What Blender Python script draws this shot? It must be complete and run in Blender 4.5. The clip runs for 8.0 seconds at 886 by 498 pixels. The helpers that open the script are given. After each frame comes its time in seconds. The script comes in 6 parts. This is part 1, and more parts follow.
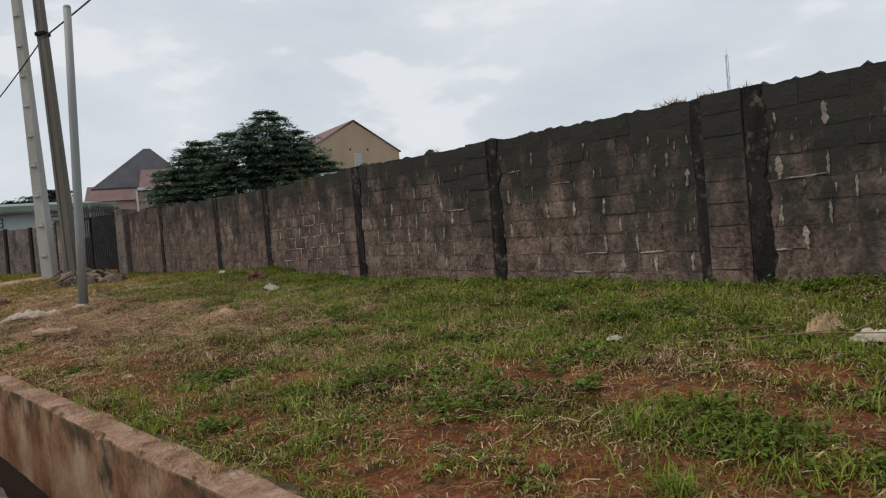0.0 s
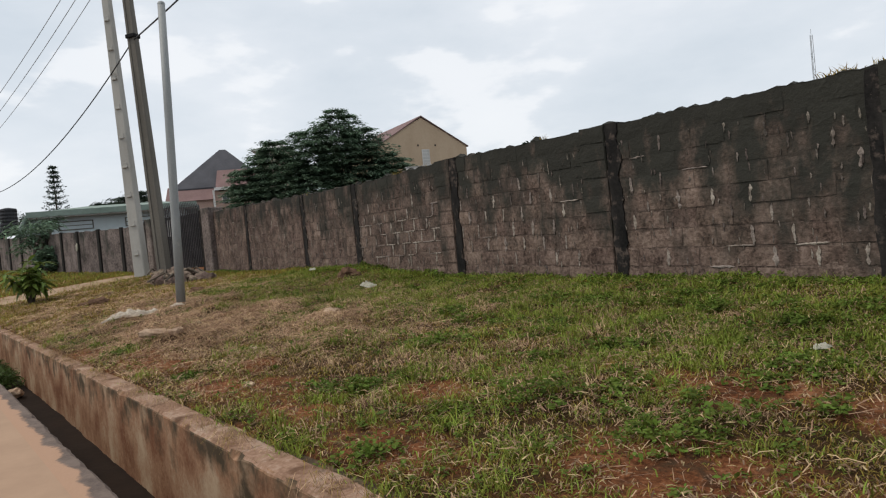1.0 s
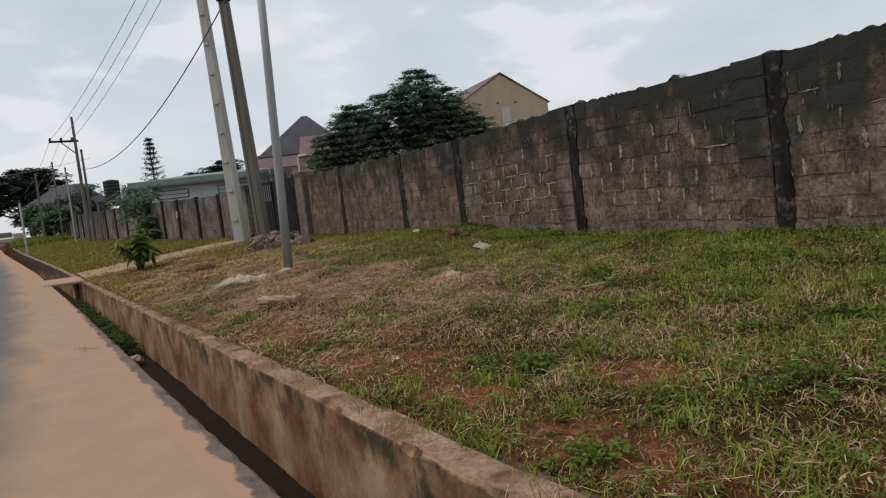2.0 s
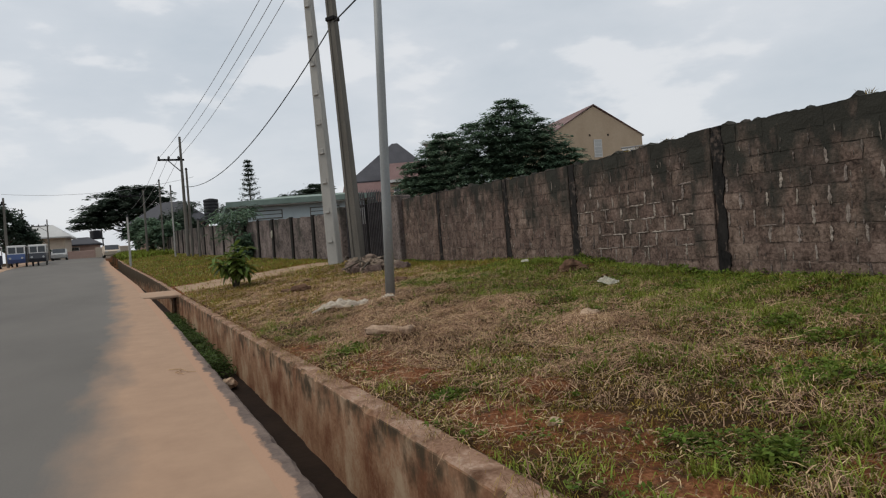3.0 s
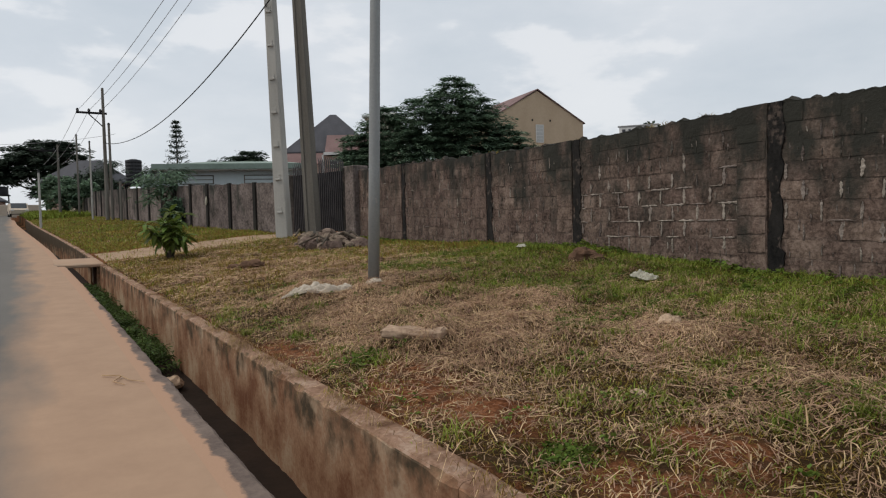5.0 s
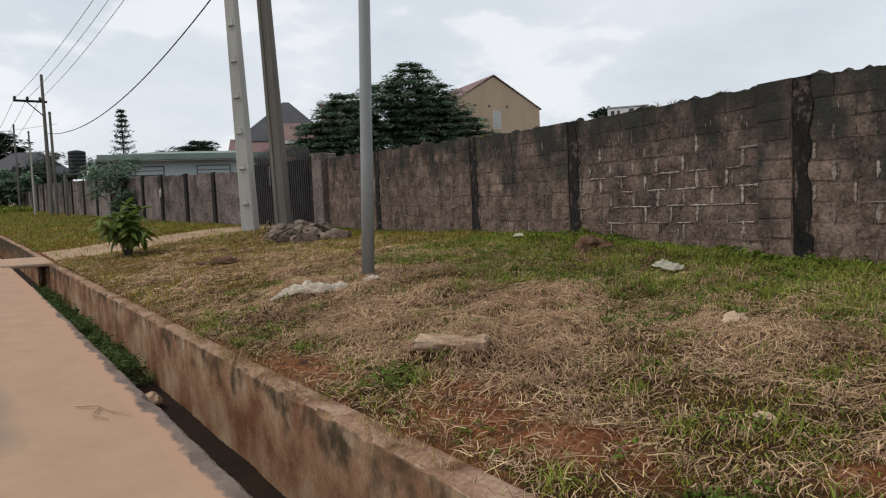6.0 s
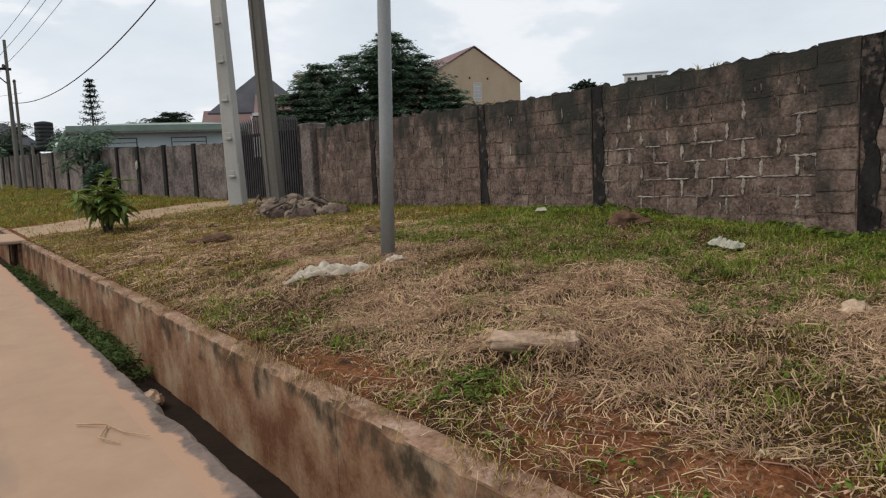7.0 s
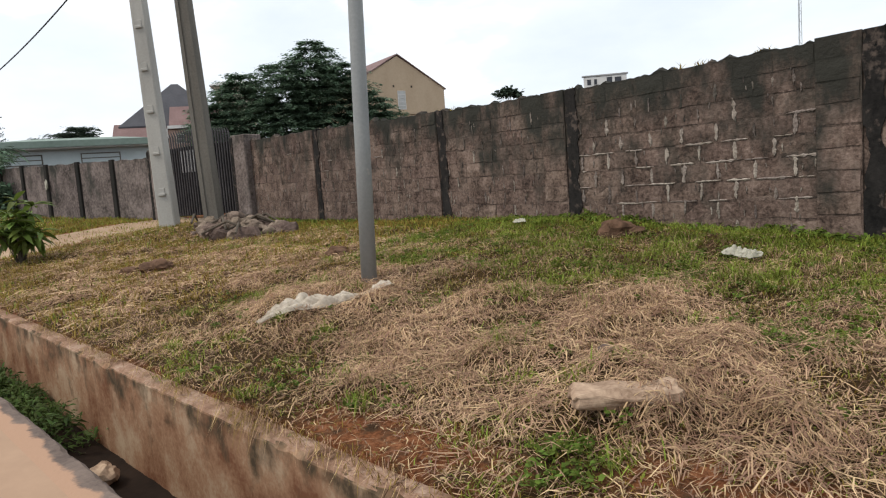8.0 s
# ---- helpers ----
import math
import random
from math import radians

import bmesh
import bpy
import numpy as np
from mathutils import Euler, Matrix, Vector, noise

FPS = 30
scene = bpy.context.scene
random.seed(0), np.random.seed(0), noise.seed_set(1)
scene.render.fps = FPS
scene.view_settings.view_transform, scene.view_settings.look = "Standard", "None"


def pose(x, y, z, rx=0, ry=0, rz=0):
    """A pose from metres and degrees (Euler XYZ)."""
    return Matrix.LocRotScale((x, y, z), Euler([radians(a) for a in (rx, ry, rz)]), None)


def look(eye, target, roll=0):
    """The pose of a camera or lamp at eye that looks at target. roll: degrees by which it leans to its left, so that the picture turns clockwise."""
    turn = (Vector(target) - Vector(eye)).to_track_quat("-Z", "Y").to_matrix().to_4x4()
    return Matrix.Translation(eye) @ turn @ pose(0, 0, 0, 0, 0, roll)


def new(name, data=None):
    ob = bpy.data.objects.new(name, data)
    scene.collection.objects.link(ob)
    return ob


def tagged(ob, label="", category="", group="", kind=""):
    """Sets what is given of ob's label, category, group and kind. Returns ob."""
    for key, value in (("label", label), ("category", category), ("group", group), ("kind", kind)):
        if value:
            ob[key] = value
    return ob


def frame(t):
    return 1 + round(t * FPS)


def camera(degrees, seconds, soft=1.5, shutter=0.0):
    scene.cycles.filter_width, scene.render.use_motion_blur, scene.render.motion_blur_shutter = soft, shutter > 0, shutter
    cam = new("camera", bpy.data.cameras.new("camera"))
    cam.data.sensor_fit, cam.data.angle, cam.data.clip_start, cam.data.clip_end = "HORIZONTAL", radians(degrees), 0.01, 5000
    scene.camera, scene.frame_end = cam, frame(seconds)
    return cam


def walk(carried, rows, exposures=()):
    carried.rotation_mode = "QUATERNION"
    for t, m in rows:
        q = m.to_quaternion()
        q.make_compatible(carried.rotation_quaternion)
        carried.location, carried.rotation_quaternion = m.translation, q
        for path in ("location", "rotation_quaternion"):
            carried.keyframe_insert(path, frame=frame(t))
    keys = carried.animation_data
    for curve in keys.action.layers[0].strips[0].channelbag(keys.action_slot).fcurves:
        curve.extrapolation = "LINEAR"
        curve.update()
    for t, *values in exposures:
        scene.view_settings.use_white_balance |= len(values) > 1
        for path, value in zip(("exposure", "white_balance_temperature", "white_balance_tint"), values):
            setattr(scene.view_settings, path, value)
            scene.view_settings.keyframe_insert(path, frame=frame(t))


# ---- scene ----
cam = camera(67.7, 8.0, soft=1.2)
PATH = [
    (0, (2.343, -1.509, 1.113), (0.928, -0.096, 1.079), -4.7),
    (0.5, (1.881, -1.531, 1.108), (0.372, -0.222, 1.01), -3.4),
    (1, (1.419, -1.54, 1.152), (-0.128, -0.272, 1.121), -5.4),
    (1.5, (0.899, -1.55, 1.143), (-0.792, -0.481, 1.116), -4.4),
    (2, (0.416, -1.581, 1.161), (-1.272, -0.516, 1.038), -6.9),
    (2.2, (0.216, -1.59, 1.16), (-1.54, -0.637, 1.074), -5.5),
    (3.3, (-1.06, -1.548, 1.162), (-2.867, -0.691, 1.155), -4.0),
    (3.5, (-1.267, -1.547, 1.165), (-3.066, -0.673, 1.135), -3.2),
    (4, (-1.774, -1.561, 1.166), (-3.496, -0.55, 1.044), -3.3),
    (4.5, (-2.258, -1.594, 1.179), (-3.949, -0.534, 1.053), -2.8),
    (4.7, (-2.456, -1.613, 1.182), (-4.167, -0.58, 1.088), -1.8),
    (5.8, (-3.577, -1.689, 1.239), (-5.223, -0.557, 1.146), -1.2),
    (6, (-3.756, -1.713, 1.235), (-5.382, -0.555, 1.111), -2.4),
    (6.5, (-4.247, -1.718, 1.241), (-5.871, -0.556, 1.131), -3.6),
    (7, (-4.782, -1.722, 1.238), (-6.361, -0.513, 1.033), -2.4),
    (7.5, (-5.242, -1.719, 1.277), (-6.679, -0.374, 0.923), -4.2),
    (8, (-5.839, -1.701, 1.33), (-7.274, -0.321, 1.136), -4.2),
]
walk(cam, [(t, look(eye, target, roll)) for t, eye, target, roll in PATH],
     [(0, 0.0), (0.5, 0.02), (1.0, 0.2), (1.5, 0.05), (2.2, -0.04), (3.3, -0.1), (4.0, -0.15), (4.7, -0.05), (5.8, 0.12), (6.5, 0.2), (7.0, 0.2), (7.5, 0.54), (8, 0.56)])

# ---- light ----
world = bpy.data.worlds.new("overcast_sky")
scene.world = world
world.use_nodes = True
SUN_EL, SUN_ROT = radians(58), radians(215)


def sky_nodes():
    nt = world.node_tree
    n, l = nt.nodes, nt.links
    n.clear()
    out, bg = n.new("ShaderNodeOutputWorld"), n.new("ShaderNodeBackground")
    sky = n.new("ShaderNodeTexSky")
    sky.sky_type, sky.sun_disc, sky.sun_elevation, sky.sun_rotation = "NISHITA", False, SUN_EL, SUN_ROT
    sky.air_density, sky.dust_density = 1.0, 2.0
    dim = n.new("ShaderNodeVectorMath")
    dim.operation = "SCALE"
    dim.inputs["Scale"].default_value = 0.085
    l.new(sky.outputs[0], dim.inputs[0])
    co = n.new("ShaderNodeTexCoord")
    mp = n.new("ShaderNodeMapping")
    mp.inputs["Scale"].default_value = (1.0, 1.0, 2.6)
    l.new(co.outputs["Generated"], mp.inputs[0])
    big = n.new("ShaderNodeTexNoise")
    big.inputs["Scale"].default_value, big.inputs["Detail"].default_value, big.inputs["Roughness"].default_value = 2.6, 6, 0.55
    l.new(mp.outputs[0], big.inputs["Vector"])
    cloud = n.new("ShaderNodeValToRGB")
    e = cloud.color_ramp.elements
    e[0].position, e[0].color = 0.3, (0.6, 0.66, 0.72, 1)
    e[1].position, e[1].color = 0.7, (0.82, 0.845, 0.88, 1)
    m = e.new(0.5)
    m.color = (0.7, 0.745, 0.795, 1)
    l.new(big.outputs["Fac"], cloud.inputs[0])
    mix = n.new("ShaderNodeMix")
    mix.data_type = "RGBA"
    mix.inputs["Factor"].default_value = 0.88
    l.new(dim.outputs[0], mix.inputs["A"])
    puff = n.new("ShaderNodeTexNoise")
    puff.inputs["Scale"].default_value, puff.inputs["Detail"].default_value, puff.inputs["Roughness"].default_value = 5.2, 7, 0.5
    l.new(mp.outputs[0], puff.inputs["Vector"])
    edge = n.new("ShaderNodeMapRange")
    edge.interpolation_type = "SMOOTHSTEP"
    edge.inputs["From Min"].default_value, edge.inputs["From Max"].default_value, edge.inputs["To Max"].default_value = 0.53, 0.62, 0.75
    l.new(puff.outputs["Fac"], edge.inputs["Value"])
    heap = n.new("ShaderNodeMix")
    heap.data_type = "RGBA"
    l.new(edge.outputs[0], heap.inputs["Factor"])
    l.new(cloud.outputs[0], heap.inputs["A"])
    heap.inputs["B"].default_value = (0.87, 0.885, 0.905, 1)
    l.new(heap.outputs["Result"], mix.inputs["B"])
    l.new(mix.outputs["Result"], bg.inputs["Color"])
    bg.inputs["Strength"].default_value = 1.0
    l.new(bg.outputs[0], out.inputs[0])


sky_nodes()
sun = new("sun", bpy.data.lights.new("sun", "SUN"))
sun.data.energy, sun.data.angle, sun.data.color = 1.35, radians(14), (1.0, 0.92, 0.82)
sun.matrix_world = look((-20, -26, 45), (-9, 2, 0))
scene.view_settings.exposure = 0.0


# ---- materials ----
def surface(name, stops, scale=1.0, stretch=(1, 1, 1), fine=25.0, fine_amount=0.35, rough=0.9, bump=0.4, bump_size=0.02,
            vary=0.0, metal=0.0, second=None, second_scale=0.5, second_range=(0.5, 0.65), second_stretch=(1, 1, 1), spec=0.3, grow=None, grow_y=None):
    """Two scales of colour noise, an optional second colour in patches, fine relief and a change from piece to piece."""
    ma = bpy.data.materials.new(name)
    ma.use_nodes = True
    nt = ma.node_tree
    n, l = nt.nodes, nt.links
    b = n["Principled BSDF"]
    b.inputs["Roughness"].default_value, b.inputs["Metallic"].default_value = rough, metal
    b.inputs["Specular IOR Level"].default_value = spec
    geo = n.new("ShaderNodeNewGeometry")

    def tex(sc, st, detail=6.0, ro=0.6):
        mp = n.new("ShaderNodeMapping")
        mp.inputs["Scale"].default_value = [sc * q for q in st]
        l.new(geo.outputs["Position"], mp.inputs[0])
        t = n.new("ShaderNodeTexNoise")
        t.inputs["Scale"].default_value, t.inputs["Detail"].default_value, t.inputs["Roughness"].default_value = 1.0, detail, ro
        l.new(mp.outputs[0], t.inputs["Vector"])
        return t.outputs["Fac"]

    fine_fac = tex(fine, (1, 1, 1), 5.0, 0.65)
    base = tex(scale, stretch)
    blend = n.new("ShaderNodeMix")
    blend.inputs["Factor"].default_value = fine_amount
    l.new(base, blend.inputs["A"])
    l.new(fine_fac, blend.inputs["B"])
    ramp = n.new("ShaderNodeValToRGB")
    e = ramp.color_ramp.elements
    while len(e) < len(stops):
        e.new(0.5)
    for q, (p, c) in zip(e, sorted(stops)):
        q.position, q.color = p, (*c, 1)
    l.new(blend.outputs["Result"], ramp.inputs[0])
    col = ramp.outputs[0]
    if second:
        t2 = tex(second_scale, second_stretch, 7.0, 0.62)
        r2 = n.new("ShaderNodeMapRange")
        r2.inputs["From Min"].default_value, r2.inputs["From Max"].default_value = second_range
        if grow:
            gx, x0, gz, z0 = grow
            sep = n.new("ShaderNodeSeparateXYZ")
            l.new(geo.outputs["Position"], sep.inputs[0])
            ax, az = n.new("ShaderNodeMath"), n.new("ShaderNodeMath")
            ax.operation = az.operation = "MULTIPLY_ADD"
            ax.inputs[1].default_value, ax.inputs[2].default_value = gx, -gx * x0
            az.inputs[1].default_value = gz
            l.new(sep.outputs["X"], ax.inputs[0])
            l.new(sep.outputs["Z"], az.inputs[0])
            l.new(ax.outputs[0], az.inputs[2])
            sm = n.new("ShaderNodeMath")
            sm.inputs[1].default_value = -gz * z0
            l.new(az.outputs[0], sm.inputs[0])
            s2 = n.new("ShaderNodeMath")
            l.new(sm.outputs[0], s2.inputs[0])
            l.new(t2, s2.inputs[1])
            t2 = s2.outputs[0]
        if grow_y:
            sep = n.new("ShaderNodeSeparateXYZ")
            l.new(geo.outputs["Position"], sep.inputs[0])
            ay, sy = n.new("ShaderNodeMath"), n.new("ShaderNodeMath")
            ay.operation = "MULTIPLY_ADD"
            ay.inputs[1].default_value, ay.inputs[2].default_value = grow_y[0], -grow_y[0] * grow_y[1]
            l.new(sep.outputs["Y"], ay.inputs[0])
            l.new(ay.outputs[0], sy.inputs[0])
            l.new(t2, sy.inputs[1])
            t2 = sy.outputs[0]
        l.new(t2, r2.inputs["Value"])
        m2 = n.new("ShaderNodeMix")
        m2.data_type = "RGBA"
        l.new(r2.outputs[0], m2.inputs["Factor"])
        l.new(col, m2.inputs["A"])
        m2.inputs["B"].default_value = (*second, 1)
        col = m2.outputs["Result"]
    if vary:
        info = n.new("ShaderNodeObjectInfo")
        add = n.new("ShaderNodeMath")
        l.new(info.outputs["Random"], add.inputs[0])
        l.new(geo.outputs["Random Per Island"], add.inputs[1])
        fr = n.new("ShaderNodeMath")
        fr.operation = "FRACT"
        l.new(add.outputs[0], fr.inputs[0])
        mr = n.new("ShaderNodeMapRange")
        mr.inputs["To Min"].default_value, mr.inputs["To Max"].default_value = 1 - vary, 1 + vary
        l.new(fr.outputs[0], mr.inputs["Value"])
        hsv = n.new("ShaderNodeHueSaturation")
        l.new(mr.outputs[0], hsv.inputs["Value"])
        hr = n.new("ShaderNodeMapRange")
        hr.inputs["To Min"].default_value, hr.inputs["To Max"].default_value = 0.5 - 0.05 * vary, 0.5 + 0.05 * vary
        l.new(fr.outputs[0], hr.inputs["Value"])
        l.new(hr.outputs[0], hsv.inputs["Hue"])
        l.new(col, hsv.inputs["Color"])
        col = hsv.outputs[0]
    l.new(col, b.inputs["Base Color"])
    if bump:
        bp = n.new("ShaderNodeBump")
        bp.inputs["Strength"].default_value, bp.inputs["Distance"].default_value = bump, bump_size
        l.new(blend.outputs["Result"], bp.inputs["Height"])
        l.new(bp.outputs[0], b.inputs["Normal"])
    return ma


def leafy(name, dark, light, vary=0.35, rough=0.7, glow=0.25, spec=0.12):
    """Leaves: a change of tone from leaf to leaf, and some light that passes through."""
    ma = surface(name, [(0.3, dark), (0.7, light)], scale=1.3, fine=9, rough=rough, bump=0, vary=vary, spec=spec)
    ma.node_tree.nodes["Principled BSDF"].inputs["Subsurface Weight"].default_value = 0.0
    n, l = ma.node_tree.nodes, ma.node_tree.links
    tr = n.new("ShaderNodeBsdfTranslucent")
    mx = n.new("ShaderNodeMixShader")
    b = n["Principled BSDF"]
    mx.inputs[0].default_value = glow
    l.new(b.inputs["Base Color"].links[0].from_socket, tr.inputs["Color"])
    l.new(b.outputs[0], mx.inputs[1])
    l.new(tr.outputs[0], mx.inputs[2])
    l.new(mx.outputs[0], n["Material Output"].inputs["Surface"])
    return ma


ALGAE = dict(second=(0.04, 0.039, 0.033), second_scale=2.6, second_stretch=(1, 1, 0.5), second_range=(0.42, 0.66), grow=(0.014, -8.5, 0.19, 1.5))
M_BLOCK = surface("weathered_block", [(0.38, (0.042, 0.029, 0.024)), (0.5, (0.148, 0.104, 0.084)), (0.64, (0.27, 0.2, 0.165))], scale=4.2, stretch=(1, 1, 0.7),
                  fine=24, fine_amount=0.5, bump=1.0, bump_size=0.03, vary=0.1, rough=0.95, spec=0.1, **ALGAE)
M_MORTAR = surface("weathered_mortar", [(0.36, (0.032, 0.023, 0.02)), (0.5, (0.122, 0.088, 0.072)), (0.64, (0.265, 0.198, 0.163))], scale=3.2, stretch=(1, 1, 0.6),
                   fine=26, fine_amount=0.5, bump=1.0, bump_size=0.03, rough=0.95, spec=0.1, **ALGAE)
M_FAR_BLOCK = surface("greyed_block", [(0.38, (0.06, 0.05, 0.045)), (0.5, (0.16, 0.13, 0.117)), (0.62, (0.26, 0.215, 0.195))], scale=1.6, stretch=(1, 1, 0.8), fine=12, fine_amount=0.5, bump=0.8, bump_size=0.02,
                      vary=0.12, rough=0.95, spec=0.1, second=(0.05, 0.05, 0.043), second_scale=1.5, second_stretch=(1, 1, 0.5), second_range=(0.55, 0.72), grow=(0.0, 0.0, 0.1, 2.2))
M_SMEAR = surface("pale_mortar", [(0.38, (0.09, 0.074, 0.064)), (0.5, (0.22, 0.182, 0.156)), (0.62, (0.38, 0.325, 0.28))], scale=9.0, fine=45, fine_amount=0.5, bump=0.8, bump_size=0.01, vary=0.4, rough=0.95, spec=0.1,
                  second=(0.05, 0.046, 0.04), second_scale=3.0, second_stretch=(1, 1, 0.42), second_range=(0.48, 0.66), grow=(0.0, -9.0, 0.08, 1.6))
M_NET = surface("pale_pointing", [(0.36, (0.16, 0.13, 0.112)), (0.5, (0.29, 0.245, 0.21)), (0.64, (0.4, 0.345, 0.3))], scale=9.0, fine=45, fine_amount=0.5, bump=0.8, bump_size=0.01, vary=0.25, rough=0.95, spec=0.1)
M_COLUMN_STAIN = surface("black_run_off", [(0.36, (0.008, 0.008, 0.008)), (0.6, (0.032, 0.029, 0.027))], scale=4.0, stretch=(1, 1, 0.4), fine=25, bump=1.0, bump_size=0.02, rough=0.95, spec=0.1,
                         second=(0.1, 0.078, 0.066), second_scale=6.0, second_range=(0.55, 0.64))
M_STAIN = surface("blackened_concrete", [(0.3, (0.012, 0.012, 0.011)), (0.7, (0.042, 0.037, 0.033))], scale=2.0, stretch=(1, 1, 0.3), fine=25, bump=0.5, bump_size=0.01, rough=0.95, spec=0.15)
M_SOIL = surface("laterite_soil", [(0.36, (0.062, 0.021, 0.009)), (0.5, (0.175, 0.066, 0.028)), (0.66, (0.34, 0.155, 0.078))], scale=2.4, fine=34, fine_amount=0.6, bump=1.0, bump_size=0.05,
                 second=(0.07, 0.04, 0.022), second_scale=6.5, second_range=(0.5, 0.66), rough=1.0, spec=0.08)


def litter_shade_on_soil():
    """Leaf litter, darkened for the shade between the plants, on the ground's cover attribute."""
    n, l = M_SOIL.node_tree.nodes, M_SOIL.node_tree.links
    b = n["Principled BSDF"]
    at = n.new("ShaderNodeAttribute")
    at.attribute_name = "cover"
    geo = n.new("ShaderNodeNewGeometry")
    grain = n.new("ShaderNodeTexNoise")
    grain.inputs["Scale"].default_value, grain.inputs["Detail"].default_value, grain.inputs["Roughness"].default_value = 24.0, 8, 0.75
    l.new(geo.outputs["Position"], grain.inputs["Vector"])
    ad = n.new("ShaderNodeMath")
    ad.operation = "MULTIPLY_ADD"
    ad.inputs[1].default_value = 1.1
    l.new(grain.outputs["Fac"], ad.inputs[0])
    l.new(at.outputs["Fac"], ad.inputs[2])
    mr = n.new("ShaderNodeMapRange")
    mr.inputs["From Min"].default_value, mr.inputs["From Max"].default_value = 1.0, 1.45
    l.new(ad.outputs[0], mr.inputs["Value"])
    mix = n.new("ShaderNodeMix")
    mix.data_type = "RGBA"
    l.new(mr.outputs[0], mix.inputs["Factor"])
    l.new(b.inputs["Base Color"].links[0].from_socket, mix.inputs["A"])
    mix.inputs["B"].default_value = (0.047, 0.028, 0.012, 1)
    l.new(mix.outputs["Result"], b.inputs["Base Color"])


litter_shade_on_soil()
M_SAND = surface("sandy_shoulder", [(0.3, (0.27, 0.175, 0.115)), (0.5, (0.37, 0.25, 0.17)), (0.7, (0.45, 0.315, 0.22))], scale=0.55, stretch=(0.5, 1, 1), fine=40, fine_amount=0.25,
                 bump=0.35, bump_size=0.01, second=(0.30, 0.225, 0.165), second_scale=0.9, second_range=(0.56, 0.7), rough=0.95, spec=0.15)
M_PATH = surface("trodden_earth", [(0.3, (0.25, 0.165, 0.105)), (0.7, (0.43, 0.31, 0.21))], scale=0.8, fine=14, bump=0.6, bump_size=0.02, rough=1.0, spec=0.1)
M_ASPHALT = surface("worn_asphalt", [(0.3, (0.105, 0.098, 0.088)), (0.7, (0.17, 0.157, 0.14))], scale=0.3, stretch=(0.4, 1, 1), fine=60, fine_amount=0.3, bump=0.35, bump_size=0.006, rough=0.9, spec=0.2)


def sand_over_asphalt():
    """The road's surface: sand lies over the asphalt towards the drain, thinning out across the road."""
    n, l = M_ASPHALT.node_tree.nodes, M_ASPHALT.node_tree.links
    b = n["Principled BSDF"]
    at = n.new("ShaderNodeAttribute")
    at.attribute_name = "across"
    geo = n.new("ShaderNodeNewGeometry")
    mp = n.new("ShaderNodeMapping")
    mp.inputs["Scale"].default_value = (0.7, 2.2, 1)
    l.new(geo.outputs["Position"], mp.inputs[0])
    wisps = n.new("ShaderNodeTexNoise")
    wisps.inputs["Scale"].default_value, wisps.inputs["Detail"].default_value = 1.0, 7
    l.new(mp.outputs[0], wisps.inputs["Vector"])
    ma = n.new("ShaderNodeMath")
    ma.operation = "MULTIPLY_ADD"
    ma.inputs[1].default_value = 0.75
    l.new(wisps.outputs["Fac"], ma.inputs[0])
    l.new(at.outputs["Fac"], ma.inputs[2])
    mr = n.new("ShaderNodeMapRange")
    mr.inputs["From Min"].default_value, mr.inputs["From Max"].default_value = -1.8, -1.32
    sep = n.new("ShaderNodeSeparateXYZ")
    l.new(geo.outputs["Position"], sep.inputs[0])
    thin = n.new("ShaderNodeMath")
    thin.operation = "MULTIPLY_ADD"
    thin.inputs[1].default_value = 0.0135
    l.new(sep.outputs["X"], thin.inputs[0])
    l.new(ma.outputs[0], thin.inputs[2])
    l.new(thin.outputs[0], mr.inputs["Value"])
    tone = n.new("ShaderNodeTexNoise")
    tone.inputs["Scale"].default_value, tone.inputs["Detail"].default_value, tone.inputs["Roughness"].default_value = 2.6, 10, 0.72
    l.new(geo.outputs["Position"], tone.inputs["Vector"])
    ramp = n.new("ShaderNodeValToRGB")
    e = ramp.color_ramp.elements
    e[0].position, e[0].color = 0.3, (0.32, 0.208, 0.138, 1)
    e[1].position, e[1].color = 0.72, (0.395, 0.262, 0.174, 1)
    l.new(tone.outputs["Fac"], ramp.inputs[0])
    mix = n.new("ShaderNodeMix")
    mix.data_type = "RGBA"
    l.new(mr.outputs[0], mix.inputs["Factor"])
    l.new(b.inputs["Base Color"].links[0].from_socket, mix.inputs["A"])
    l.new(ramp.outputs[0], mix.inputs["B"])
    l.new(mix.outputs["Result"], b.inputs["Base Color"])


sand_over_asphalt()
M_DRAIN = surface("stained_drain_concrete", [(0.39, (0.175, 0.076, 0.04)), (0.5, (0.315, 0.18, 0.106)), (0.62, (0.45, 0.33, 0.22))], scale=1.6, stretch=(1, 1, 0.9), fine=34, fine_amount=0.22, bump=0.5,
                  bump_size=0.01, second=(0.07, 0.05, 0.03), second_scale=4.0, second_stretch=(1, 1, 0.8), second_range=(0.47, 0.66), grow=(0.006, -6.0, 0.5, -0.2), rough=0.9, spec=0.15)
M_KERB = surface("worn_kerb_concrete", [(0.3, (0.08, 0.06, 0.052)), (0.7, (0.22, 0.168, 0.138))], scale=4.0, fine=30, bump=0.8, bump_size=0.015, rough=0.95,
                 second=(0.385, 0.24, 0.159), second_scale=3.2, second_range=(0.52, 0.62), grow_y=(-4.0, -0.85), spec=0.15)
# Silt whose near-black colour carries the shade at the drain's bottom.
M_MUD = surface("shaded_drain_silt", [(0.3, (0.012, 0.008, 0.006)), (0.7, (0.035, 0.022, 0.015))], scale=1.8, fine=14, bump=0.6, bump_size=0.02, rough=0.9, spec=0.1)
